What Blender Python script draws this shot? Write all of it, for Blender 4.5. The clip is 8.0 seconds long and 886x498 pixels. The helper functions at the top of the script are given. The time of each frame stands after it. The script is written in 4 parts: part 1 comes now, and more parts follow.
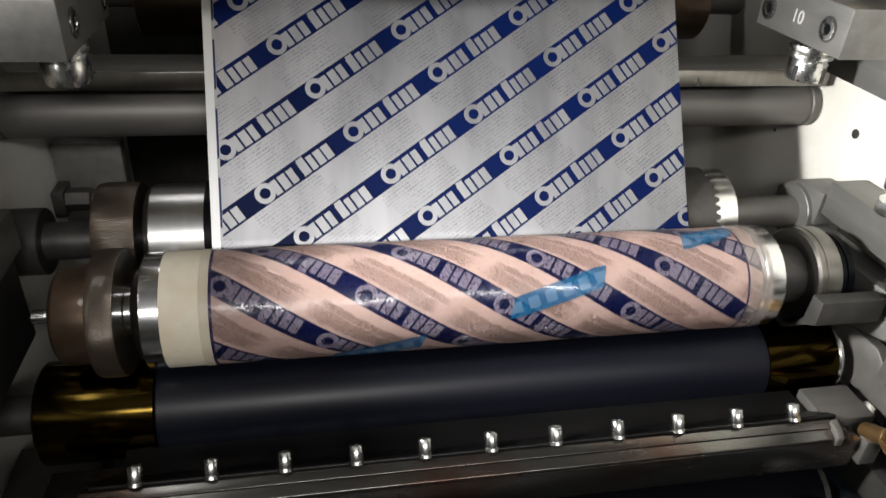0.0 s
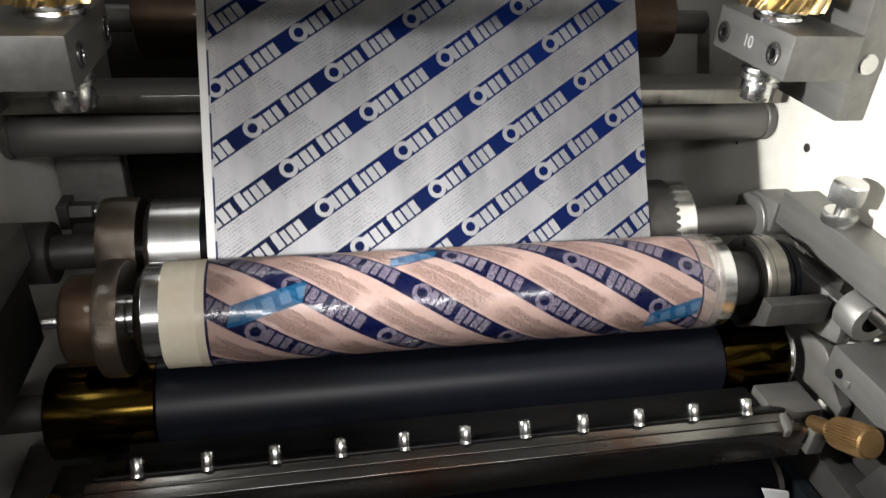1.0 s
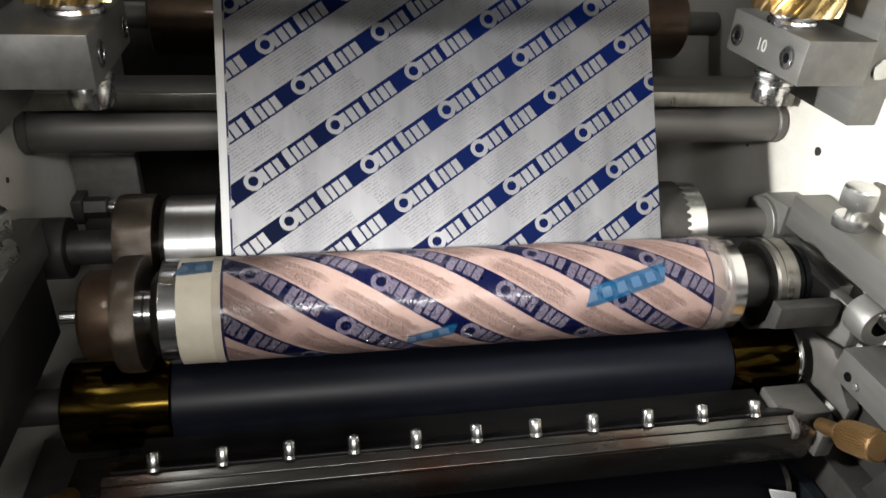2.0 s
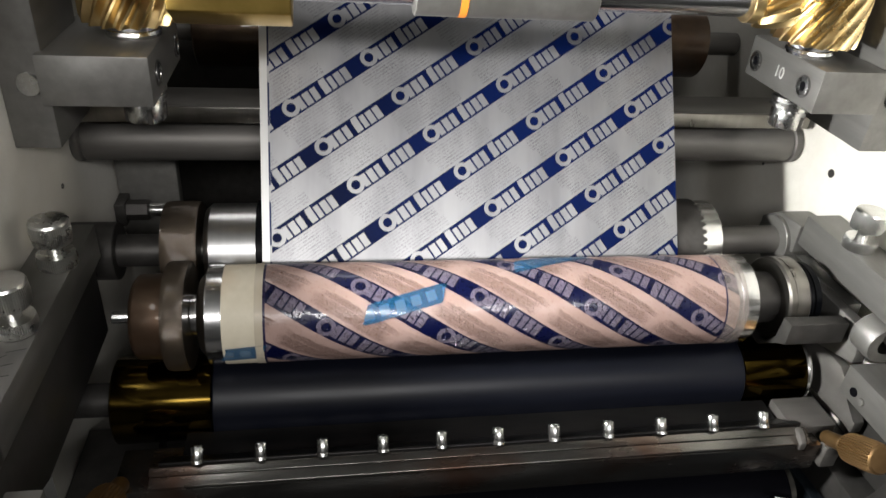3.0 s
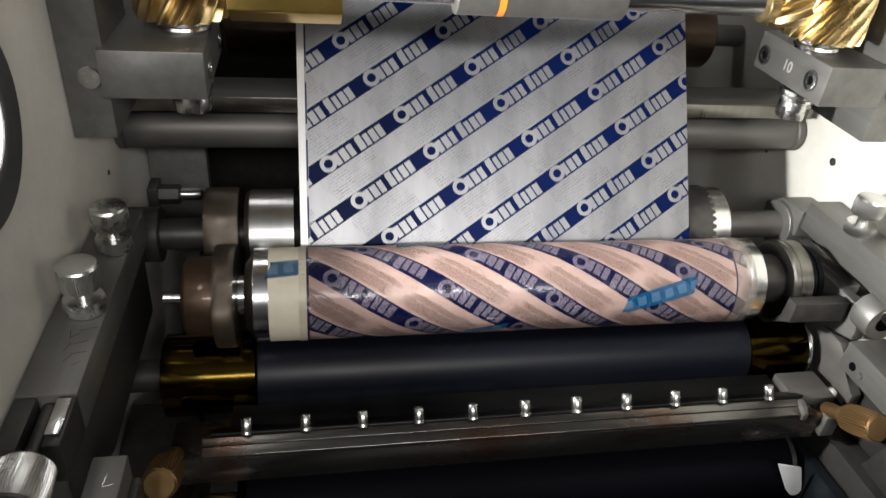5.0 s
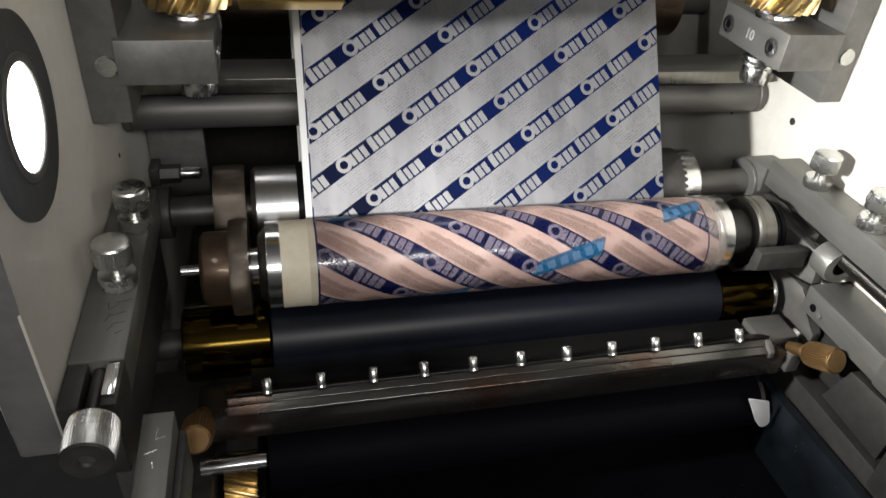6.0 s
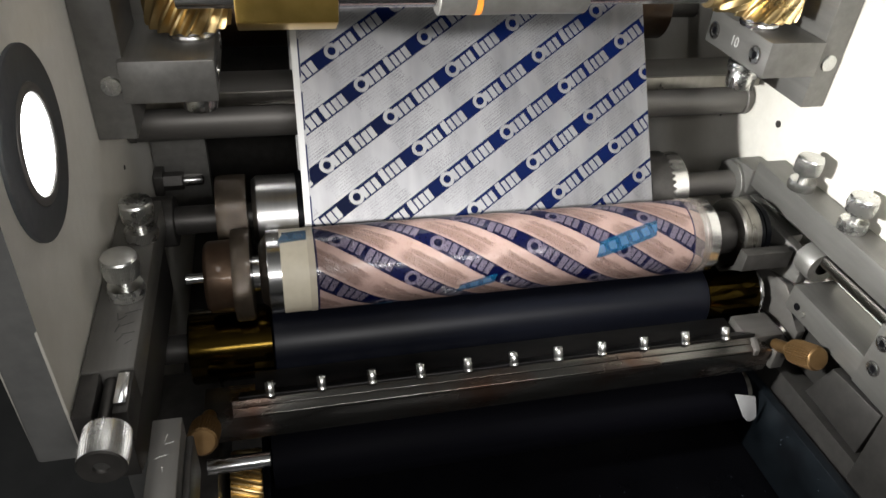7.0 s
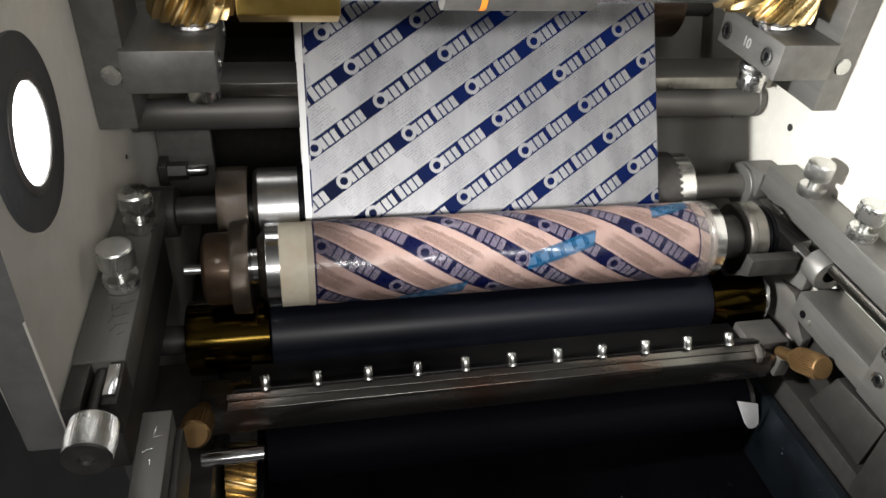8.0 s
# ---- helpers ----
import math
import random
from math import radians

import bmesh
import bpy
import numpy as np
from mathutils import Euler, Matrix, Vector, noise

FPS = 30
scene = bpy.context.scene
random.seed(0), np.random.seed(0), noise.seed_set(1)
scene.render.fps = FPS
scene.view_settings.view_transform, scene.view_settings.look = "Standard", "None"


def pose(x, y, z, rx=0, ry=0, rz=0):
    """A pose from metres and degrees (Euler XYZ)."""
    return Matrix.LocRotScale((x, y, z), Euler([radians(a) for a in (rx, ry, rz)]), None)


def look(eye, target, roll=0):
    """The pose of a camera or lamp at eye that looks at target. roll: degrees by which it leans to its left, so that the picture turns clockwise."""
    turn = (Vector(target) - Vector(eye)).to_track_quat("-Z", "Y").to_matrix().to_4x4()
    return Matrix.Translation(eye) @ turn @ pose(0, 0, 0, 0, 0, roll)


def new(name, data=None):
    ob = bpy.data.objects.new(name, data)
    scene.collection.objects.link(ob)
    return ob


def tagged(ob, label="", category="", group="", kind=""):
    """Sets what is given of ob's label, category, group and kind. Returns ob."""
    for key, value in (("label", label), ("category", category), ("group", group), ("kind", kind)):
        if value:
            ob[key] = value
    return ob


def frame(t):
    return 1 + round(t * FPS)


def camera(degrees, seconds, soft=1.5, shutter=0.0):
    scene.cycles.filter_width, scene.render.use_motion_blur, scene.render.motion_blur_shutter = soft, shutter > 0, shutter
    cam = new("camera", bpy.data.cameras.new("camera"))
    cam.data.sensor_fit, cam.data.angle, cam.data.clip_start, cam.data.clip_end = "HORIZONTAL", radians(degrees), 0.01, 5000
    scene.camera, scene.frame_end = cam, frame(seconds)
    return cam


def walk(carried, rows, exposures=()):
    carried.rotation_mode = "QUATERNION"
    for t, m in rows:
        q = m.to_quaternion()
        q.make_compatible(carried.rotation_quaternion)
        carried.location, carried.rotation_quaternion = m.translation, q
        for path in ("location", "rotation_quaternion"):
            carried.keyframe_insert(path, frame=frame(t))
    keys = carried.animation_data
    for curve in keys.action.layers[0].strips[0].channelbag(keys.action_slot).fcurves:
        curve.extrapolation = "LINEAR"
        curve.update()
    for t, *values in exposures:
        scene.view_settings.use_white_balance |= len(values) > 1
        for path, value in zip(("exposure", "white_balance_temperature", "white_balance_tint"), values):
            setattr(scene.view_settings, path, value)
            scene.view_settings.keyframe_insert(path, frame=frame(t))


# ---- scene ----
cam = camera(63.5, 8.0, shutter=0.12)
PATH = [
    (0, (-0.098, -0.293, 1.318), (0.255, 1.383, 0.284), 3.5),
    (0.5, (-0.094, -0.319, 1.34), (0.283, 1.363, 0.325), 3.6),
    (1, (-0.092, -0.326, 1.34), (0.271, 1.356, 0.32), 3.3),
    (1.5, (-0.093, -0.325, 1.338), (0.272, 1.353, 0.312), 3.5),
    (3, (-0.116, -0.342, 1.367), (0.209, 1.334, 0.325), 4.7),
    (3.5, (-0.117, -0.351, 1.369), (0.201, 1.323, 0.321), 4.9),
    (4, (-0.117, -0.349, 1.372), (0.198, 1.317, 0.311), 5.0),
    (4.3, (-0.124, -0.35, 1.376), (0.136, 1.296, 0.27), 3.2),
    (4.5, (-0.132, -0.354, 1.375), (0.159, 1.302, 0.291), 4.2),
    (4.7, (-0.141, -0.354, 1.378), (0.186, 1.3, 0.302), 5.0),
    (5.8, (-0.178, -0.394, 1.397), (0.241, 1.191, 0.251), 5.4),
    (6, (-0.182, -0.393, 1.403), (0.256, 1.183, 0.252), 5.0),
    (6.5, (-0.185, -0.399, 1.419), (0.261, 1.141, 0.223), 4.1),
    (7, (-0.179, -0.403, 1.427), (0.249, 1.156, 0.25), 4.3),
    (7.5, (-0.172, -0.405, 1.427), (0.235, 1.157, 0.245), 4.6),
    (8, (-0.167, -0.399, 1.427), (0.223, 1.158, 0.233), 5.0),
]
walk(cam, [(t, look(eye, target, roll)) for t, eye, target, roll in PATH], [(0, 0.12), (4.5, 0.10), (6.0, 0.0), (8.0, 0.0)])

# ---------------------------------------------------------------- light
world = bpy.data.worlds.new("room_light")
scene.world = world
world.use_nodes = True
world.node_tree.nodes["Background"].inputs[0].default_value = (0.6, 0.65, 0.7, 1)
world.node_tree.nodes["Background"].inputs[1].default_value = 0.03


def area_lamp(name, m, sx, sy, watts, colour=(1, 1, 1)):
    la = bpy.data.lights.new(name, "AREA")
    la.shape, la.size, la.size_y, la.energy, la.color = "RECTANGLE", sx, sy, watts, colour
    ob = new(name, la)
    ob.matrix_world = m
    return ob


LAMP_Y, LAMP_Z = -0.029, 1.236
WALL_X = 0.304
# unseen strip lights: two assumed before the press, one added behind it as fill
for strip_x, strip_y, watts in ((0.45, -2.40, 24.5), (-0.60, -2.40, 19.0), (-0.10, 0.95, 4.0)):
    area_lamp("unseen_strip_light", look((strip_x, strip_y, 2.5), (0, 0.2, 1.1)), 1.3, 0.22, watts, (1, 0.98, 0.965))
lamp_beam = bpy.data.lights.new("inspection_lamp_beam", "AREA")
lamp_beam.shape, lamp_beam.size, lamp_beam.energy, lamp_beam.color = "DISK", 0.046, 2.1, (1, 1, 0.98)
lamp_beam.spread = radians(76)
beam = new("inspection_lamp_beam", lamp_beam)
beam.matrix_world = look((-WALL_X + 0.004, LAMP_Y, LAMP_Z), (0.3, LAMP_Y + 0.03, LAMP_Z - 0.10))

# ---------------------------------------------------------------- materials


class Nodes:
    """Short-hand for building one node material."""

    def __init__(self, name):
        self.mat = bpy.data.materials.new(name)
        self.mat.use_nodes = True
        self.tree = self.mat.node_tree
        self.bsdf = self.tree.nodes["Principled BSDF"]

    def node(self, kind, operation="", use_clamp=False, data_type=""):
        n = self.tree.nodes.new(kind)
        if operation:
            n.operation, n.use_clamp = operation, use_clamp
        if data_type:
            n.data_type = data_type
        return n

    def link(self, a, b):
        self.tree.links.new(a, b)

    def put(self, sock, v):
        if isinstance(v, (int, float)):
            sock.default_value = v
        else:
            self.link(v, sock)

    def math(self, op, a, b=0.0, c=0.0, clamp=False):
        n = self.node("ShaderNodeMath", operation=op, use_clamp=clamp)
        for s, v in zip(n.inputs, (a, b, c)):
            self.put(s, v)
        return n.outputs[0]

    def noise(self, scale, detail=3.0, vector=None, rough=0.5):
        n = self.node("ShaderNodeTexNoise")
        n.inputs["Scale"].default_value, n.inputs["Detail"].default_value, n.inputs["Roughness"].default_value = scale, detail, rough
        if vector:
            self.link(vector, n.inputs["Vector"])
        return n.outputs["Fac"]

    def coords(self, kind="Object", stretch=None):
        out = self.node("ShaderNodeTexCoord").outputs[kind]
        if stretch:
            m = self.node("ShaderNodeMapping")
            m.inputs["Scale"].default_value = stretch
            self.link(out, m.inputs["Vector"])
            out = m.outputs["Vector"]
        return out

    def mix(self, fac, a, b):
        n = self.node("ShaderNodeMix", data_type="RGBA")
        self.put(n.inputs["Factor"], fac)
        for s, v in ((n.inputs["A"], a), (n.inputs["B"], b)):
            if isinstance(v, tuple):
                s.default_value = (*v, 1)
            else:
                self.link(v, s)
        return n.outputs["Result"]

    def ramp(self, fac, stops, interpolation="LINEAR"):
        n = self.node("ShaderNodeValToRGB")
        n.color_ramp.interpolation = interpolation
        el = n.color_ramp.elements
        while len(el) < len(stops):
            el.new(0.5)
        for e, (p, v) in zip(el, stops):
            e.position = p
            e.color = (v, v, v, 1)
        self.link(fac, n.inputs["Fac"])
        return n.outputs["Color"]

    def bump(self, height, strength, distance=0.001):
        n = self.node("ShaderNodeBump")
        n.inputs["Strength"].default_value, n.inputs["Distance"].default_value = strength, distance
        self.link(height, n.inputs["Height"])
        self.link(n.outputs["Normal"], self.bsdf.inputs["Normal"])
        self.link(n.outputs["Normal"], self.bsdf.inputs["Coat Normal"])

    def set(self, **kw):
        for k, v in kw.items():
            self.put(self.bsdf.inputs[k.replace("_", " ")], v)


def surface(name, dark, light, metal, rough, scale=60, stretch=None, rough_var=0.15, bump=0.1, stain_or_sheen=None, stain_scale=9, coat=0.0, spec=0.5):
    """A worn surface: fine grain between two tones, larger stains or painted-in reflections, uneven gloss."""
    n = Nodes(name)
    co = n.coords("Object", stretch)
    grain = n.noise(scale, 5, co, 0.6)
    big = n.noise(stain_scale, 3, n.coords("Object"))
    col = n.mix(n.math("MULTIPLY_ADD", grain, 1.6, -0.3, True), dark, light)
    if stain_or_sheen:
        col = n.mix(n.ramp(big, [(0.52, 0.0), (0.72, 0.8)]), col, stain_or_sheen)
    n.link(col, n.bsdf.inputs["Base Color"])
    n.set(Metallic=metal, Coat_Weight=coat, Specular_IOR_Level=spec)
    r = n.math("MULTIPLY_ADD", big, rough_var, rough - rough_var / 2)
    n.set(Roughness=n.math("MULTIPLY_ADD", grain, rough_var * 0.6, r, True))
    if bump:
        n.bump(grain, bump, 0.0005)
    return n.mat


WALL_PAINT = surface("cream_machine_paint", (0.62, 0.60, 0.54), (0.70, 0.68, 0.62), 0.0, 0.33, 110, None, 0.12, 0.22, (0.5, 0.47, 0.4), 6, 0.25)
# darker grey that puts shade into the side frames' front edges
FRONT_SHADE = surface("shaded_front_edge_grey", (0.11, 0.11, 0.107), (0.16, 0.16, 0.153), 0.1, 0.5, 90, None, 0.15, 0.15, (0.11, 0.108, 0.10), 7)
STEEL = surface("ground_steel", (0.15, 0.145, 0.135), (0.23, 0.225, 0.21), 0.6, 0.40, 120, (1, 0.12, 1), 0.2, 0.06, (0.10, 0.095, 0.085))
DARK_STEEL = surface("blackened_steel", (0.045, 0.043, 0.04), (0.085, 0.08, 0.075), 0.6, 0.42, 90, None, 0.2, 0.06)
TIE_STEEL = surface("dark_tie_bar_steel", (0.11, 0.105, 0.095), (0.17, 0.16, 0.15), 0.5, 0.45, 60, (0.1, 1, 1), 0.15, 0.05)
CHROME = surface("polished_chrome", (0.72, 0.72, 0.72), (0.8, 0.8, 0.8), 1.0, 0.16, 200, (1, 0.05, 0.05), 0.08, 0.02)
SATIN = surface("satin_chrome", (0.50, 0.50, 0.50), (0.60, 0.60, 0.59), 1.0, 0.27, 200, (1, 0.05, 0.05), 0.10, 0.02)
BOLT_STEEL = surface("zinc_plated_steel", (0.52, 0.52, 0.50), (0.66, 0.66, 0.64), 1.0, 0.22, 150, None, 0.15, 0.05)
BRASS = surface("bright_brass", (0.62, 0.45, 0.20), (0.78, 0.60, 0.31), 1.0, 0.24, 90, None, 0.18, 0.10, (0.36, 0.23, 0.09), 14)
YELLOW_BRASS = surface("yellow_brass", (0.60, 0.40, 0.10), (0.74, 0.52, 0.16), 1.0, 0.30, 90, None, 0.15, 0.06, (0.32, 0.19, 0.06), 14)
OLD_BRASS = surface("dull_brass", (0.21, 0.125, 0.05), (0.30, 0.185, 0.085), 0.85, 0.38, 90, None, 0.15, 0.06, (0.25, 0.15, 0.07), 20)
OILY_GEAR = surface("oily_grey_brown_steel", (0.045, 0.034, 0.024), (0.10, 0.078, 0.055), 0.7, 0.26, 50, None, 0.25, 0.3, (0.07, 0.05, 0.033), 22, 0.5)
INKED_BLACK = surface("ink_blackened_steel", (0.012, 0.012, 0.014), (0.04, 0.038, 0.036), 0.8, 0.3, 70, (0.2, 1, 1), 0.2, 0.1)
SCREW_STEEL = surface("bright_screw_steel", (0.80, 0.80, 0.78), (0.88, 0.88, 0.86), 1.0, 0.20, 150, None, 0.12, 0.04)
RING_STEEL = surface("oiled_bearing_steel", (0.17, 0.16, 0.145), (0.25, 0.24, 0.22), 1.0, 0.26, 120, (1, 0.1, 0.1), 0.15, 0.04, (0.14, 0.13, 0.11), 24)
BROWN_GEAR = surface("oily_brown_steel", (0.05, 0.031, 0.02), (0.105, 0.068, 0.042), 0.7, 0.33, 70, None, 0.2, 0.06, (0.09, 0.05, 0.03), 18, 0.3)
RUBBER = surface("black_rubber", (0.0022, 0.0025, 0.0034), (0.0045, 0.0052, 0.0068), 0.0, 0.33, 140, (0.05, 1, 1), 0.12, 0.03, None, 9, 0.0, 0.08)
SLEEVE = surface("glossy_black_rubber", (0.0025, 0.003, 0.0055), (0.005, 0.006, 0.011), 0.0, 0.34, 140, (0.05, 1, 1), 0.16, 0.02, None, 9, 0.0, 0.22)
ROLLER_END = surface("bronzed_roller_end", (0.042, 0.027, 0.005), (0.062, 0.040, 0.008), 1.0, 0.12, 120, (1, 0.05, 0.05), 0.04, 0)
# inked steel; its brown patches paint in the pink plate's reflection
INK_STEEL = surface("inked_steel_brown_reflection", (0.13, 0.125, 0.115), (0.24, 0.235, 0.22), 0.95, 0.20, 90, (0.15, 1, 1), 0.18, 0.08, (0.13, 0.06, 0.035), 16)
# black ink of the pan; also paints the shade inside holes and recesses
INK_AND_HOLE_BLACK = surface("black_ink_and_hole_shade", (0.002, 0.002, 0.003), (0.004, 0.004, 0.005), 0.0, 0.25, 20, None, 0.2, 0.05, None, 9, 0.0, 0.15)
PAN_STEEL = surface("ink_smeared_pan", (0.0015, 0.002, 0.003), (0.016, 0.022, 0.028), 0.3, 0.32, 30, (1, 1, 1), 0.25, 0.2, (0.002, 0.0025, 0.004), 26)
CREAM_TAPE = surface("cream_masking_tape", (0.60, 0.545, 0.42), (0.69, 0.63, 0.50), 0.0, 0.5, 150, None, 0.1, 0.12, (0.6, 0.5, 0.36), 25)
CLEAR_TAPE = surface("grubby_packing_tape", (0.30, 0.25, 0.22), (0.44, 0.38, 0.34), 0.0, 0.2, 60, None, 0.2, 0.35, (0.2, 0.16, 0.15), 55, 0.5)
CLEAR_TAPE.node_tree.nodes["Principled BSDF"].inputs["Alpha"].default_value = 0.42
ROOM_GREY = surface("grey_room_plaster", (0.26, 0.26, 0.25), (0.33, 0.33, 0.32), 0.0, 0.8, 30, None, 0.1, 0.05)
FLOOR_GREY = surface("dark_workshop_floor", (0.035, 0.037, 0.038), (0.06, 0.062, 0.062), 0.0, 0.6, 14, None, 0.2, 0.1)
RING_GREY = surface("dark_grey_lamp_bezel", (0.06, 0.065, 0.07), (0.10, 0.105, 0.11), 0.2, 0.45, 200, None, 0.1, 0.03)

# Repeat of the printed pattern: step along a band and step from band to band (metres)
STEP_A, STEP_B = (0.055125, 0.03695), (0.02205, -0.02713)
REPEAT = 2 * STEP_A[1] - 5 * STEP_B[1]


def print_masks(n, origin, flip=1.0):
    """Masks of the diagonal print from the UV map: the band, the pale marks on it and the rows of small type between bands."""
    uv = n.node("ShaderNodeUVMap").outputs["UV"]
    sep = n.node("ShaderNodeSeparateXYZ")
    n.link(uv, sep.inputs[0])
    u = n.math("SUBTRACT", sep.outputs[0], origin[0])
    v = n.math("MULTIPLY_ADD", sep.outputs[1], flip, -origin[1])
    (ax, ay), (bx, by) = STEP_A, STEP_B
    det, la = ax * by - ay * bx, math.hypot(ax, ay)
    al = n.math("ADD", n.math("MULTIPLY", u, by / det), n.math("MULTIPLY", v, -bx / det))
    be = n.math("ADD", n.math("MULTIPLY", u, -ay / det), n.math("MULTIPLY", v, ax / det))
    k = n.math("ROUND", be)
    dl = n.math("SUBTRACT", be, k)
    along = n.math("ADD", al, n.math("MULTIPLY", dl, (bx * ax + by * ay) / la ** 2))
    across = n.math("MULTIPLY", dl, (by * ax - bx * ay) / la)
    f = n.math("FRACT", n.math("ADD", along, 0.12))
    band = n.math("COMPARE", across, 0.0, 0.0066)
    # seven plain blocks behind a round mark
    blocks = [(0.196, 0.264), (0.282, 0.362), (0.380, 0.448), (0.506, 0.584), (0.602, 0.662), (0.680, 0.756), (0.772, 0.844)]
    stops = [(0.0, 0.0)]
    for a, b in blocks:
        stops += [(a, 1.0), (b, 0.0)]
    present = n.ramp(f, stops, "CONSTANT")
    tall = n.math("MULTIPLY", n.math("COMPARE", f, 0.557, 0.042), 0.0009)
    high = n.math("COMPARE", n.math("SUBTRACT", across, tall), -0.0006, n.math("ADD", tall, 0.0047))
    px = n.math("MULTIPLY", n.math("SUBTRACT", f, 0.12), la)
    rad = n.math("SQRT", n.math("ADD", n.math("POWER", px, 2.0), n.math("POWER", n.math("SUBTRACT", across, 0.0002), 2.0)))
    ring = n.math("COMPARE", rad, 0.0048, 0.0015)
    marks = n.math("MAXIMUM", n.math("MULTIPLY", present, high), ring, clamp=True)
    # small type: three short rows between the bands
    off = n.math("ABSOLUTE", across)
    rows = n.math("GREATER_THAN", n.math("SINE", n.math("MULTIPLY", across, 2 * math.pi / 0.0022)), 0.1)
    zone = n.math("COMPARE", off, 0.0125, 0.0046)
    words = n.noise(900, 1, uv)
    g = n.math("FRACT", n.math("ADD", along, 0.35))
    length = n.math("COMPARE", g, 0.5, 0.36)
    small = n.math("MULTIPLY", n.math("MULTIPLY", rows, zone), n.math("MULTIPLY", length, n.math("GREATER_THAN", words, 0.47)))
    return band, marks, small, across, along, uv, sep.outputs[0]


def film_material():
    n = Nodes("printed_silver_film")
    band, marks, small, across, along, uv, u = print_masks(n, (-0.13785, 0.05409))
    soft = n.noise(28, 4, uv)
    silver = n.mix(soft, (0.28, 0.28, 0.285), (0.405, 0.405, 0.41))
    cloudy = n.noise(7, 3, uv)
    silver = n.mix(n.math("MULTIPLY_ADD", cloudy, 1.4, -0.45, True), silver, (0.19, 0.19, 0.20))
    stretch = n.node("ShaderNodeMapping")
    n.link(uv, stretch.inputs["Vector"])
    stretch.inputs["Scale"].default_value = (1.0, 0.18, 1.0)
    streak = n.noise(42, 4, stretch.outputs["Vector"])
    silver = n.mix(n.math("MULTIPLY_ADD", streak, 1.8, -0.65, True), silver, (0.165, 0.165, 0.175))
    faded = n.math("MULTIPLY", small, n.math("MULTIPLY_ADD", n.noise(60, 2, uv), 1.6, -0.35, True))
    silver = n.mix(n.math("MULTIPLY", faded, n.math("SUBTRACT", 1.0, marks)), silver, (0.13, 0.13, 0.14))
    shown = n.math("MULTIPLY", band, n.math("SUBTRACT", 1.0, marks))
    inside = n.math("GREATER_THAN", u, -0.1525)
    shown = n.math("MULTIPLY", shown, inside)
    col = n.mix(shown, silver, (0.0008, 0.0065, 0.050))
    dash = n.math("MULTIPLY", n.math("COMPARE", u, -0.1533, 0.0006), 1.0)
    sv = n.node("ShaderNodeSeparateXYZ")
    n.link(uv, sv.inputs[0])
    dash = n.math("MULTIPLY", dash, n.math("LESS_THAN", n.math("FRACT", n.math("DIVIDE", sv.outputs[1], 0.0419)), 0.72))
    col = n.mix(dash, col, (0.02, 0.025, 0.06))
    margin = n.math("LESS_THAN", u, -0.1541)
    col = n.mix(margin, col, (0.48, 0.48, 0.47))
    n.link(col, n.bsdf.inputs["Base Color"])
    n.set(Metallic=n.math("MULTIPLY_ADD", shown, -0.86, 0.86), Specular_IOR_Level=0.06, Roughness=n.math("MULTIPLY_ADD", soft, 0.12, 0.33))
    n.bump(soft, 0.05, 0.002)
    return n.mat


PLATE_R = 0.0325


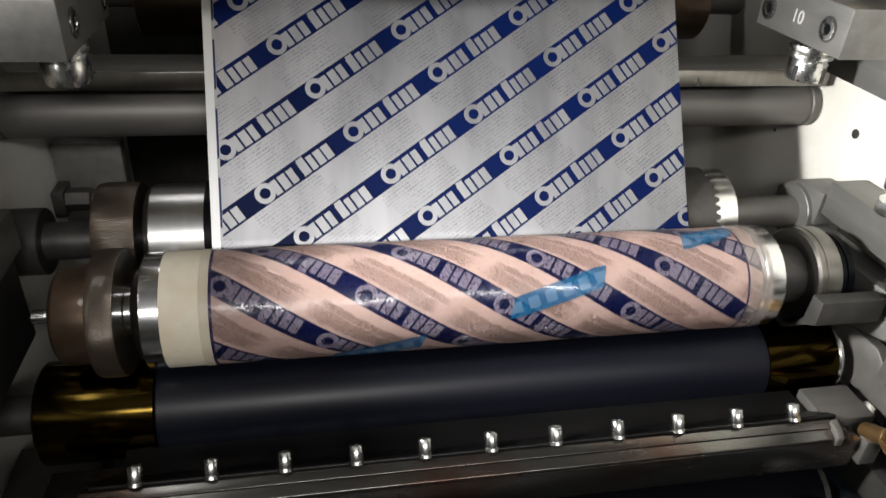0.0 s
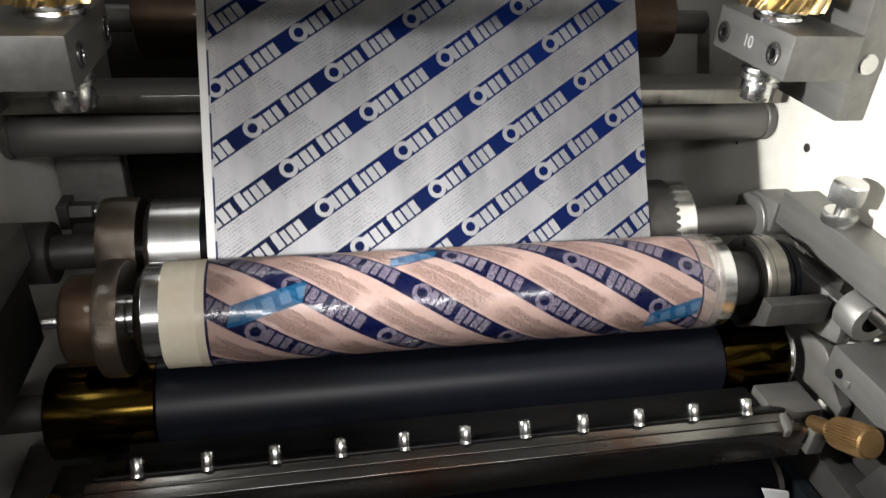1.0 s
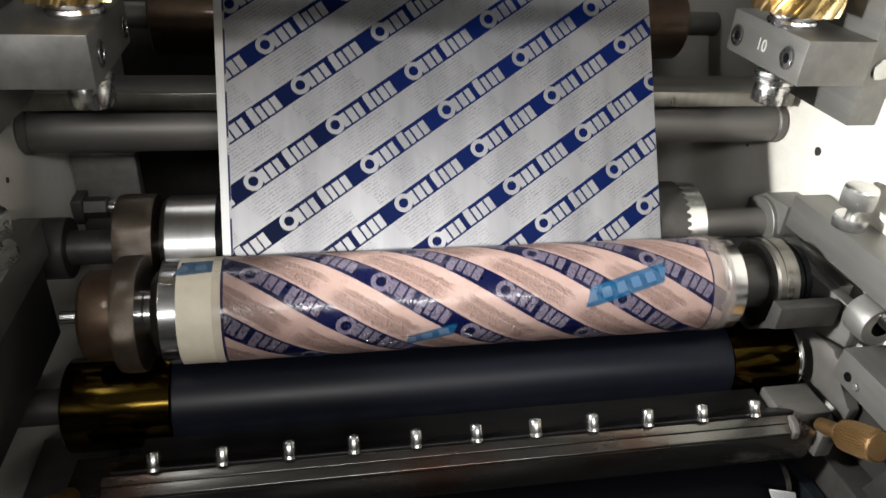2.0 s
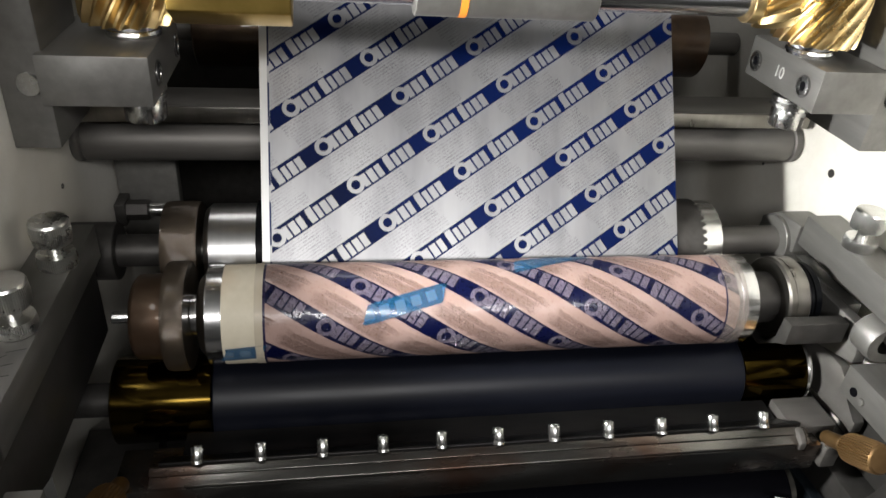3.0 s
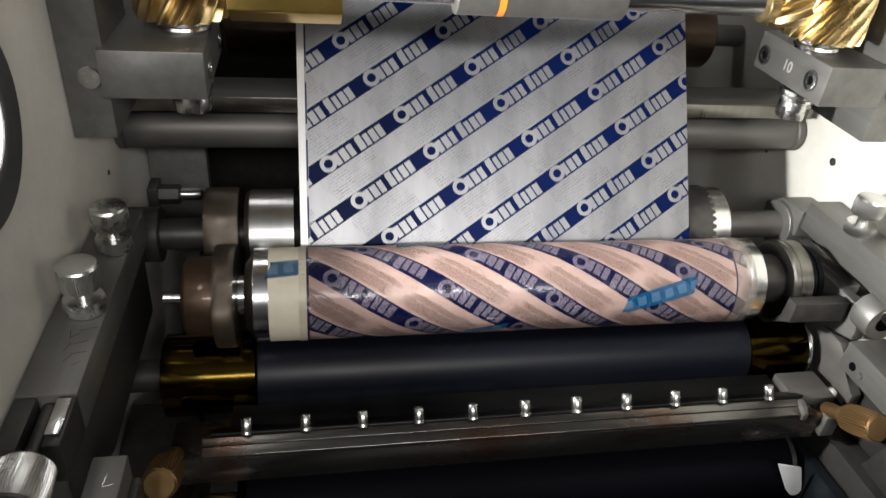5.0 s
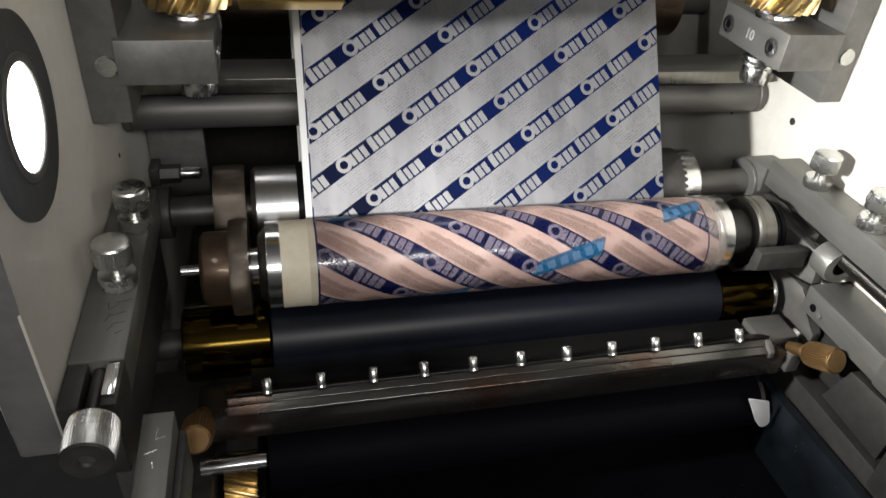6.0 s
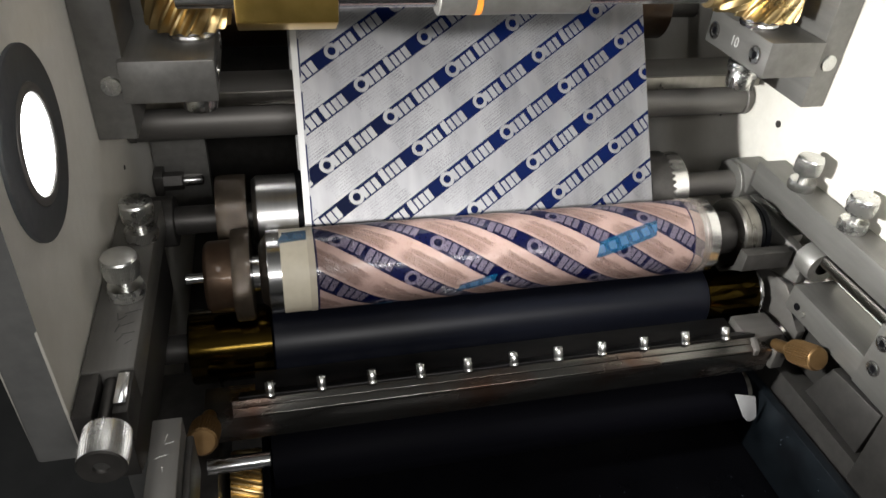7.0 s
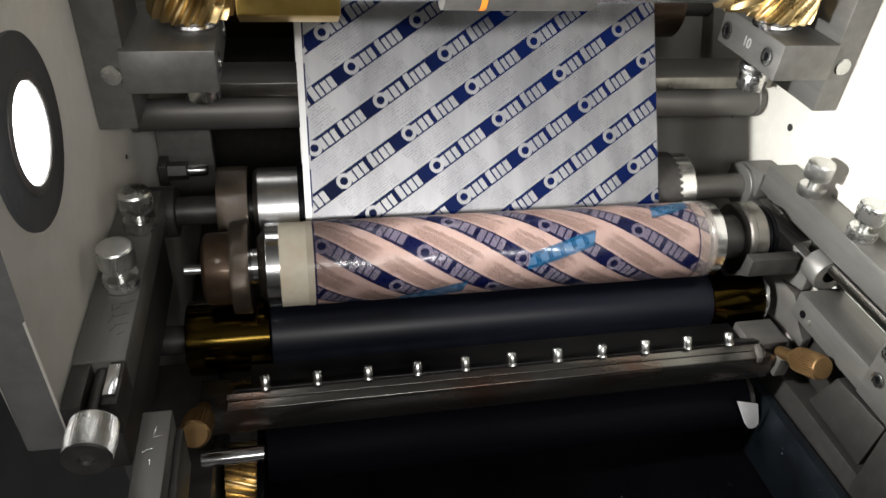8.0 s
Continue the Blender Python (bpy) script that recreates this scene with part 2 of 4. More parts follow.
def plate_material():
    n = Nodes("pink_printing_plate")
    band, marks, small, across, along, uv, u = print_masks(n, (-0.0611, 0.0168), -1.0)
    soft = n.noise(35, 4, uv)
    fine = n.noise(420, 2, uv)
    pink = n.mix(soft, (0.31, 0.200, 0.170), (0.44, 0.315, 0.28))
    grit = n.noise(1500, 2, uv)
    ragged = n.math("MULTIPLY_ADD", n.noise(160, 2, uv), 0.004, -0.002)
    side = n.math("ADD", across, ragged)
    where = n.math("FRACT", n.math("ADD", along, 0.35))

    def soft_zone(value, centre, half, edge):
        away = n.math("ABSOLUTE", n.math("SUBTRACT", value, centre))
        return n.math("DIVIDE", n.math("SUBTRACT", half, away), edge, clamp=True)
    type_zone = n.math("MAXIMUM", soft_zone(side, -0.0128, 0.0052, 0.0022), soft_zone(side, 0.0156, 0.0028, 0.0012))
    type_zone = n.math("MULTIPLY", type_zone, soft_zone(n.math("ADD", where, n.math("MULTIPLY", ragged, 30.0)), 0.5, 0.46, 0.12))
    line = n.math("SINE", n.math("MULTIPLY", across, 2 * math.pi / 0.0021))
    stroke = n.math("SINE", n.math("MULTIPLY_ADD", along, 2 * math.pi * 55, n.math("MULTIPLY", fine, 14.0)))
    dots = n.math("MULTIPLY", n.math("GREATER_THAN", line, 0.0), n.math("GREATER_THAN", stroke, -0.1))
    dots = n.math("MULTIPLY", dots, type_zone)
    pink = n.mix(n.math("MULTIPLY", type_zone, n.math("MULTIPLY_ADD", dots, 0.2, n.math("MULTIPLY_ADD", soft, 0.5, 0.42), True)), pink, (0.19, 0.120, 0.10))
    lettered = n.math("MULTIPLY", n.math("COMPARE", across, 0.0, 0.0052), n.math("COMPARE", n.math("FRACT", n.math("ADD", along, 0.12)), 0.46, 0.41))
    drops = n.math("MULTIPLY", n.ramp(n.noise(520, 0, uv), [(0.55, 0.0), (0.66, 1.0)]), n.math("MAXIMUM", lettered, n.math("MULTIPLY", type_zone, 0.10)))
    wet = n.math("MAXIMUM", n.math("MAXIMUM", marks, n.math("MULTIPLY", band, 0.7)), n.math("GREATER_THAN", drops, 0.2), clamp=True)
    inked = n.mix(marks, (0.0014, 0.0030, 0.030), (0.14, 0.118, 0.16))
    shown = n.math("MULTIPLY", n.math("MAXIMUM", band, marks), n.math("GREATER_THAN", u, -0.1545))
    col = n.mix(shown, pink, inked)
    edge = n.math("MAXIMUM", n.math("COMPARE", u, -0.1547, 0.0008), n.math("COMPARE", u, 0.1575, 0.0007))
    col = n.mix(edge, col, (0.02, 0.015, 0.05))
    n.link(col, n.bsdf.inputs["Base Color"])
    n.set(Roughness=n.math("MULTIPLY_ADD", fine, 0.2, 0.20), Specular_IOR_Level=0.42, Coat_Weight=n.math("MULTIPLY_ADD", wet, 0.6, 0.12))
    n.put(n.bsdf.inputs["Coat Roughness"], n.math("MULTIPLY_ADD", wet, -0.08, n.math("MULTIPLY_ADD", soft, 0.10, 0.10), True))
    relief = n.math("MAXIMUM", marks, n.math("MULTIPLY", dots, n.math("MULTIPLY_ADD", grit, 0.3, 0.1)))
    n.bump(n.math("ADD", n.math("MULTIPLY", relief, 1.0), n.math("ADD", n.math("MULTIPLY_ADD", drops, 3.2, n.math("MULTIPLY", fine, 0.1)), n.math("MULTIPLY_ADD", type_zone, -0.55, n.math("MULTIPLY", soft, 1.6)))), 1.0, 0.0010)
    return n.mat


FILM, PLATE = film_material(), plate_material()


def glow(name, colour, strength):
    n = Nodes(name)
    n.bsdf.inputs["Emission Color"].default_value = (*colour, 1)
    n.bsdf.inputs["Emission Strength"].default_value = strength
    n.bsdf.inputs["Base Color"].default_value = (*colour, 1)
    return n.mat


LAMP_GLOW = glow("white_lamp_glow", (1, 1, 1), 9)

# ---------------------------------------------------------------- mesh helpers


def empty(name, label, category, at=(0, 0, 0), group="", kind=""):
    ob = new(name)
    ob.empty_display_size = 0.02
    ob.location = at
    return tagged(ob, label, category, group, kind)


def part(name, bm, material, parent=None, label="", smooth=35):
    me = bpy.data.meshes.new(name)
    bmesh.ops.recalc_face_normals(bm, faces=bm.faces)
    bm.to_mesh(me)
    bm.free()
    me.materials.append(material)
    if smooth:
        for p in me.polygons:
            p.use_smooth = True
        me.set_sharp_from_angle(angle=radians(smooth))
    ob = new(name, me)
    if parent:
        ob.parent = parent
        ob.matrix_parent_inverse = Matrix.Translation(-Vector(parent.location))
    if label:
        tagged(ob, label)
    return ob


def box(bm, lo, hi, bevel=0.0008):
    """A block between two corners with softened edges."""
    lo, hi = Vector(lo), Vector(hi)
    made = bmesh.ops.create_cube(bm, size=1, matrix=Matrix.Translation((lo + hi) / 2) @ Matrix.Diagonal((*(hi - lo), 1)))
    if bevel:
        edges = list({e for v in made["verts"] for e in v.link_edges})
        bmesh.ops.bevel(bm, geom=edges, offset=bevel, segments=2, affect="EDGES", profile=0.5)
    return bm


def prism(bm, outline, axis, lo, hi, bevel=0.0008):
    """An outline of (a, b) drawn out along an axis. a, b are y, z for x; x, z for y; x, y for z."""
    def at(a, b, s):
        return {"x": (s, a, b), "y": (a, s, b), "z": (a, b, s)}[axis]
    ends = [[bm.verts.new(at(a, b, s)) for a, b in outline] for s in (lo, hi)]
    faces = [bm.faces.new(ends[0]), bm.faces.new(ends[1][::-1])]
    n = len(outline)
    for i in range(n):
        j = (i + 1) % n
        faces.append(bm.faces.new((ends[0][i], ends[1][i], ends[1][j], ends[0][j])))
    if bevel:
        edges = list({e for f in faces for e in f.edges})
        bmesh.ops.bevel(bm, geom=edges, offset=bevel, segments=2, affect="EDGES", profile=0.5)
    return bm


def lathe(bm, profile, axis="x", at=(0, 0, 0), seg=48, uv=False):
    """A turned piece: profile of (s, r) along the axis from the point at; s grows with the axis."""
    at = Vector(at)
    turn = {"x": lambda s, a, b: (s, a, b), "y": lambda s, a, b: (b, s, a), "z": lambda s, a, b: (a, b, s)}[axis]
    rings = []
    for s, r in profile:
        if r < 1e-6:
            rings.append([bm.verts.new(at + Vector(turn(s, 0, 0)))])
        else:
            rings.append([bm.verts.new(at + Vector(turn(s, r * math.cos(2 * math.pi * i / seg), r * math.sin(2 * math.pi * i / seg)))) for i in range(seg)])
    for a, b in zip(rings, rings[1:]):
        for i in range(seg):
            j = (i + 1) % seg
            if len(a) == 1 and len(b) == 1:
                continue
            if len(a) == 1:
                bm.faces.new((a[0], b[i], b[j]))
            elif len(b) == 1:
                bm.faces.new((a[i], a[j], b[0]))
            else:
                bm.faces.new((a[i], a[j], b[j], b[i]))
    return bm


def rod(bm, s0, s1, r, axis="x", at=(0, 0, 0), seg=40, chamfer=0.0006):
    return lathe(bm, [(s0, 0), (s0, r - chamfer), (s0 + chamfer, r), (s1 - chamfer, r), (s1, r - chamfer), (s1, 0)], axis, at, seg)


def gear(bm, s0, s1, r, depth, teeth, twist=0.0, axis="x", at=(0, 0, 0), rows=6, bore=0.0):
    """A toothed wheel; twist: how far the teeth turn over the width, in radians."""
    at = Vector(at)
    turn = {"x": lambda s, a, b: (s, a, b), "y": lambda s, a, b: (b, s, a), "z": lambda s, a, b: (a, b, s)}[axis]
    per = 6
    rings = []
    levels = [0, 0.35, 1, 1, 0.35, 0]
    for k in range(rows + 1):
        f = k / rows
        ring = []
        for i in range(teeth * per):
            a = 2 * math.pi * i / (teeth * per) + twist * f
            rr = r - depth + depth * levels[i % per] - (0.0007 if k in (0, rows) else 0)
            ring.append(bm.verts.new(at + Vector(turn(s0 + (s1 - s0) * f, rr * math.cos(a), rr * math.sin(a)))))
        rings.append(ring)
    n = teeth * per
    for a, b in zip(rings, rings[1:]):
        for i in range(n):
            j = (i + 1) % n
            bm.faces.new((a[i], a[j], b[j], b[i]))
    bm.faces.new(rings[0])
    bm.faces.new(rings[-1][::-1])
    return bm


def bm_new():
    return bmesh.new()


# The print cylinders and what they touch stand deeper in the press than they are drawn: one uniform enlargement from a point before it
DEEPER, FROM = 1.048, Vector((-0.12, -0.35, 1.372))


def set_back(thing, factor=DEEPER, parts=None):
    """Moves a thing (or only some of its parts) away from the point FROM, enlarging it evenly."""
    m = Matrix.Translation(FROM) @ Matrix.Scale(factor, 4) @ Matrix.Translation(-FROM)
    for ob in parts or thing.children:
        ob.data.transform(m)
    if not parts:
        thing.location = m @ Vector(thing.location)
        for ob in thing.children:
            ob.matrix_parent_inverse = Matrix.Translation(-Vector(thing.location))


# ---------------------------------------------------------------- the room and the machine's side frames
part("floor", box(bm_new(), (-3, -3, -0.1), (3, 3, 0)), FLOOR_GREY)
tagged(bpy.data.objects["floor"], "dark grey concrete workshop floor", "floor", "", "structure")
for nm, lo, hi in (("wall_west", (-3.1, -3, 0), (-3, 3, 3)), ("wall_east", (3, -3, 0), (3.1, 3, 3)), ("wall_south", (-3, -3.1, 0), (3, -3, 3)), ("wall_north", (-3, 3, 0), (3, 3.1, 3))):
    tagged(part(nm, box(bm_new(), lo, hi, 0), ROOM_GREY, smooth=0), "plain grey plaster workshop wall", "wall", "", "structure")
tagged(part("ceiling", box(bm_new(), (-3.1, -3.1, 3), (3.1, 3.1, 3.1), 0), ROOM_GREY, smooth=0), "plain grey workshop ceiling", "ceiling", "", "structure")


def side_frame(sign, label, outline, thick):
    """One thick side plate of the press, standing on the floor."""
    x0, x1 = sorted((sign * WALL_X, sign * (WALL_X + thick)))
    ob = part("side_frame", prism(bm_new(), outline, "x", x0, x1, 0.003), WALL_PAINT)
    ob.data.materials.append(FRONT_SHADE)
    # faces turned forward take the grey, so their shade is in the colour
    for p in ob.data.polygons:
        if p.normal.y < -0.8:
            p.material_index = 1
    return tagged(ob, label, "machine frame", "press side frames", "structure")


frame_l = side_frame(-1, "cream painted steel side frame with a round lamp", [(0.03, 0), (0.55, 0), (0.55, 1.62), (-0.09, 1.62), (-0.099, 1.25), (-0.102, 1.17), (-0.102, 1.069), (0.03, 1.045)], 0.025)
frame_r = side_frame(1, "cream painted steel side frame, brightly lit", [(-0.125, 0), (0.55, 0), (0.55, 1.62), (-0.02, 1.62), (-0.075, 1.25), (-0.10, 1.17), (-0.10, 1.06), (-0.125, 1.02)], 0.03)
back = tagged(part("rear_guard", box(bm_new(), (-0.303, 0.52, 0.6), (0.303, 0.545, 1.40)), DARK_STEEL), "dark steel rear guard between the side frames", "guard", "", "structure")

# ---------------------------------------------------------------- inspection lamp
lamp = empty("inspection_lamp", "round white lamp in a dark grey ring on the side frame", "lamp", (-WALL_X, LAMP_Y, LAMP_Z))
part("bezel", lathe(bm_new(), [(0.0, 0.0), (0.0, 0.0520), (0.002, 0.0520), (0.003, 0.0505), (0.003, 0.0330), (0.0015, 0.0325), (0.0015, 0.0)], "x", lamp.location, 72), RING_GREY, lamp, "dark grey metal ring")
part("inner_ring", lathe(bm_new(), [(0.0016, 0.0270), (0.0034, 0.0275), (0.0040, 0.0290), (0.0040, 0.0310), (0.0034, 0.0325), (0.0016, 0.0328)], "x", lamp.location, 64), TIE_STEEL, lamp, "lighter grey retaining ring")
part("lens", lathe(bm_new(), [(0.0018, 0.0), (0.0018, 0.0268), (0.0026, 0.0268), (0.003, 0.0235), (0.003, 0.0)], "x", lamp.location, 56), LAMP_GLOW, lamp, "glowing white lens")

# ---------------------------------------------------------------- plate cylinder
PY, PZ = 0.0513, 1.0752
plate = empty("plate_cylinder", "plate cylinder wrapped in a pink and blue printing plate", "print cylinder", (0, PY, PZ))


def wrap(name, x0, x1, r, material, parent, at, seg=96, a0=0.0, a1=2 * math.pi, label=""):
    """A sheet wrapped round a cylinder, with its unrolled metres as UV."""
    bm = bmesh.new()
    layer = bm.loops.layers.uv.new("UVMap")
    n = max(3, int(seg * (a1 - a0) / (2 * math.pi)))
    def vert(x, k):
        a = a0 + (a1 - a0) * k / n
        return Vector(at) + Vector((x, -r * math.cos(a), r * math.sin(a)))
    full = a1 - a0 > 6.28
    cols = [[bm.verts.new(vert(x, k)) for k in range(n if full else n + 1)] for x in (x0, x1)]
    for k in range(n):
        k2 = (k + 1) % n if full else k + 1
        fc = bm.faces.new((cols[0][k], cols[1][k], cols[1][k2], cols[0][k2]))
        for lp, (x, kk) in zip(fc.loops, ((x0, k), (x1, k), (x1, k + 1), (x0, k + 1))):
            lp[layer].uv = (x, (a0 + (a1 - a0) * kk / n) / (2 * math.pi) * REPEAT)
    return part(name, bm, material, parent, label)


pc = (0, PY, PZ)
part("core", lathe(bm_new(), [(-0.202, 0), (-0.202, 0.0140), (-0.1968, 0.0140), (-0.1965, 0.0228), (-0.1961, 0.0236), (-0.1957, 0.0241), (-0.1916, 0.0292), (-0.1912, 0.0296), (-0.1908, 0.0318), (-0.1905, 0.0323), (-0.1902, PLATE_R), (-0.1899, PLATE_R), (-0.1850, PLATE_R), (-0.1814, PLATE_R), (-0.181, PLATE_R), (-0.181, PLATE_R - 0.0008), (0.170, PLATE_R - 0.0008), (0.1705, PLATE_R), (0.182, PLATE_R), (0.1835, 0.031), (0.1835, 0)], "x", pc, 96), CHROME, plate, "polished chrome cylinder body")
wrap("cream_tape", -0.1805, -0.1555, PLATE_R + 0.0001, CREAM_TAPE, plate, pc, label="cream masking tape band")
wrap("tape_edge", -0.1605, -0.1557, PLATE_R + 0.0005, surface("second_tape_layer", (0.50, 0.44, 0.34), (0.58, 0.52, 0.41), 0.0, 0.35, 120, None, 0.1, 0.2, (0.42, 0.36, 0.27), 30), plate, pc, label="second narrow layer of cream tape")
wrap("printing_plate", -0.1555, 0.1665, PLATE_R, PLATE, plate, pc, label="glossy pink plate with dark blue diagonal bands")
wrap("edge_tape", 0.1575, 0.1735, PLATE_R + 0.0006, CLEAR_TAPE, plate, pc, label="grubby clear packing tape")
part("shaft", rod(bm_new(), -0.252, -0.236, 0.0040, "x", pc), CHROME, plate)
part("shaft", lathe(bm_new(), [(0.1835, 0), (0.1835, 0.024), (0.188, 0.019), (0.234, 0.019), (0.234, 0)], "x", pc, 56), DARK_STEEL, plate)
part("bearing_ring", lathe(bm_new(), [(0.207, 0.019), (0.207, 0.0290), (0.2085, 0.0305), (0.2120, 0.0305), (0.2122, 0.0300), (0.2128, 0.0300), (0.2130, 0.0305), (0.2225, 0.0305), (0.2240, 0.029), (0.2240, 0.019)], "x", pc, 72), RING_STEEL, plate, "bright steel bearing ring")
part("seal", lathe(bm_new(), [(0.2240, 0), (0.2240, 0.022), (0.2255, 0.026), (0.2290, 0.0265), (0.2292, 0.0245), (0.2300, 0.0245), (0.2302, 0.0265), (0.2350, 0.026), (0.2355, 0)], "x", pc, 56), RUBBER, plate, "black rubber seal")
part("hub", lathe(bm_new(), [(-0.2365, 0), (-0.2365, 0.0245), (-0.2345, 0.0270), (-0.2335, 0.0276), (-0.216, 0.0280), (-0.216, 0)], "x", pc, 64), BROWN_GEAR, plate, "oily brown steel hub")
part("gear", gear(bm_new(), -0.216, -0.2025, 0.0357, 0.00018, 150, 0.16, "x", pc), OILY_GEAR, plate, "oily brown helical gear")

# ---------------------------------------------------------------- impression cylinder
DY, DZ, DR = 0.124, 1.081, 0.0345
drum = empty("impression_cylinder", "polished chrome impression cylinder behind the film", "print cylinder", (0, DY, DZ))
dc = (0, DY, DZ)
part("body", lathe(bm_new(), [(-0.200, 0), (-0.200, 0.030), (-0.196, 0.0335), (0.150, 0.0335), (0.150, 0)], "x", dc, 96), SATIN, drum)
part("gear", gear(bm_new(), -0.228, -0.204, 0.0356, 0.00018, 150, -0.20, "x", dc), OILY_GEAR, drum, "oily brown helical gear")


def crown(x0, x1, tooth, r, teeth, at):
    """A sleeve whose far rim is cut into square teeth."""
    bm, n = bmesh.new(), teeth * 6
    far = [x1 + tooth * (0, 0, 0.75, 1, 1, 0.75)[i % 6] for i in range(n)]
    rings = []
    for depth, rr in ((None, r - 0.006), (None, r), (0.0, r), (0.0, r - 0.0012)):
        rings.append([bm.verts.new(Vector(at) + Vector((x0 if depth is None else far[i], -rr * math.cos(2 * math.pi * i / n), rr * math.sin(2 * math.pi * i / n)))) for i in range(n)])
    for a, b in zip(rings, rings[1:]):
        for i in range(n):
            bm.faces.new((a[i], a[(i + 1) % n], b[(i + 1) % n], b[i]))
    return bm


part("toothed_ring", crown(0.1515, 0.1725, 0.0032, 0.0345, 36, dc), DARK_STEEL, drum, "blackened ring with square teeth")
part("collar", rod(bm_new(), 0.153, 0.190, 0.0330, "x", dc, 64), SCREW_STEEL, drum, "pale steel collar")
# left shaft in a darker steel than the right, shade put into its colour
part("shaft", rod(bm_new(), -0.303, -0.199, 0.0118, "x", dc), DARK_STEEL, drum)
part("shaft", rod(bm_new(), 0.168, 0.303, 0.0118, "x", dc), TIE_STEEL, drum)
part("blanket", rod(bm_new(), -0.164, 0.1512, DR + 0.0012, "x", dc, 96), RUBBER, drum, "black rubber blanket")

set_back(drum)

# ---------------------------------------------------------------- ink roller
IY, IZ, IR = 0.0646, 0.9928, 0.0333
ink = empty("ink_roller", "black rubber ink roller with bronze coloured ends", "roller", (0, IY, IZ))
ic = (0, IY, IZ)
part("sleeve", lathe(bm_new(), [(-0.1947, 0), (-0.1947, IR - 0.001), (-0.1937, IR), (0.2032, IR), (0.2042, IR - 0.001), (0.2042, 0)], "x", ic, 96), SLEEVE, ink)
part("roller_end", rod(bm_new(), -0.262, -0.1947, IR - 0.0018, "x", ic, 80, 0.0012), ROLLER_END, ink, "shiny bronze roller end")
part("roller_end", rod(bm_new(), 0.2042, 0.2600, IR - 0.0018, "x", ic, 80, 0.0012), ROLLER_END, ink, "shiny bronze roller end")
part("end_ring", lathe(bm_new(), [(0.2600, 0), (0.2600, IR - 0.0030), (0.2612, IR - 0.0022), (0.2630, IR - 0.0030), (0.2650, IR - 0.0045), (0.2650, 0)], "x", ic, 64), CHROME, ink)
part("journal", rod(bm_new(), 0.2650, 0.2850, 0.0055, "x", ic), CHROME, ink)
part("journal", rod(bm_new(), -0.298, -0.262, 0.012, "x", ic), DARK_STEEL, ink)

# ---------------------------------------------------------------- tie bars across the frames
tie = empty("tie_bar", "dark steel tie bar between the side frames", "tie bar", (0, 0.205, 1.133))
part("bar", rod(bm_new(), -0.296, 0.2945, 0.0165, "x", tie.location, 56), TIE_STEEL, tie)
for x0, x1 in ((-0.3038, -0.296), (0.2945, 0.3038)):
    part("end_collar", rod(bm_new(), x0, x1, 0.0172, "x", tie.location, 56, 0.0018), TIE_STEEL, tie)

# ---------------------------------------------------------------- doctor blade holder with its screws
holder = empty("doctor_blade_holder", "inked steel doctor blade holder with painted brown reflections and brass knobs", "blade holder", (0, 0, 0.98))
part("bar", prism(bm_new(), [(-0.0172, 0.9890), (-0.0160, 0.9635), (0.020, 0.962), (0.022, 0.986), (-0.005, 0.988)], "x", -0.251, 0.243, 0.0007), INK_STEEL, holder)
part("clamp_strip", prism(bm_new(), [(-0.0168, 0.9893), (-0.0163, 0.9908), (-0.0062, 0.9955), (-0.0046, 0.9955), (-0.0046, 0.9884)], "x", -0.229, 0.234, 0.0003), INK_STEEL, holder)
part("cover_strip", prism(bm_new(), [(-0.0106, 0.9938), (-0.0104, 0.9949), (-0.0056, 0.9972), (-0.0047, 0.9970), (-0.0047, 0.9956), (-0.0064, 0.9956)], "x", -0.229, 0.228, 0.0002), INK_STEEL, holder)
part("blade_clamp", prism(bm_new(), [(-0.0045, 0.9884), (-0.0045, 0.9988), (-0.0032, 0.9992), (0.0125, 0.9876), (0.0125, 0.9860)], "x", -0.224, 0.230, 0.0005), INKED_BLACK, holder, "ink-blackened clamp under the screws")
part("blade", prism(bm_new(), [(0.0100, 0.9884), (0.0315, 0.9890), (0.0315, 0.9885), (0.0100, 0.9872)], "x", -0.212, 0.222, 0), INKED_BLACK, holder, "thin steel doctor blade wet with ink")
for i in range(11):
    bm = lathe(bm_new(), [(-0.0060, 0), (-0.0060, 0.0043), (-0.0040, 0.0043), (-0.0037, 0.0039), (-0.0033, 0.0041), (0.0043, 0.0041), (0.0050, 0.0037), (0.0050, 0.0024), (0.0022, 0.0022), (0.0022, 0)], "z", (0, 0, 0), 24)
    bmesh.ops.transform(bm, matrix=pose((i - 5) * 0.04, -0.0005, 1.0022, -36, 0, 0), verts=bm.verts)
    part("screw", bm, BOLT_STEEL, holder)
for sx in (-1, 1):
    kn_bm, collar_bm = bm_new(), bm_new()
    gear(kn_bm, -0.045, -0.0165, 0.0112, 0.0009, 34, 0, "y")
    lathe(kn_bm, [(-0.045, 0.0100), (-0.0465, 0.0088), (-0.0465, 0)], "y", (0, 0, 0), 34)
    lathe(collar_bm, [(-0.0165, 0.0), (-0.0165, 0.0060), (-0.0155, 0.0060), (-0.0150, 0.0080), (-0.0135, 0.0084), (-0.0122, 0.0078), (-0.0118, 0.0056), (0.008, 0.0056), (0.008, 0)], "y", (0, 0, 0), 32)
    for b in (kn_bm, collar_bm):
        bmesh.ops.transform(b, matrix=pose(0.2495 if sx > 0 else -0.2465, -0.018, 0.994, -30, 0, 0), verts=b.verts)
    kn = part("brass_knob", kn_bm, OLD_BRASS, holder, "knurled brass thumb knob")
    part("collar", collar_bm, OLD_BRASS, kn)

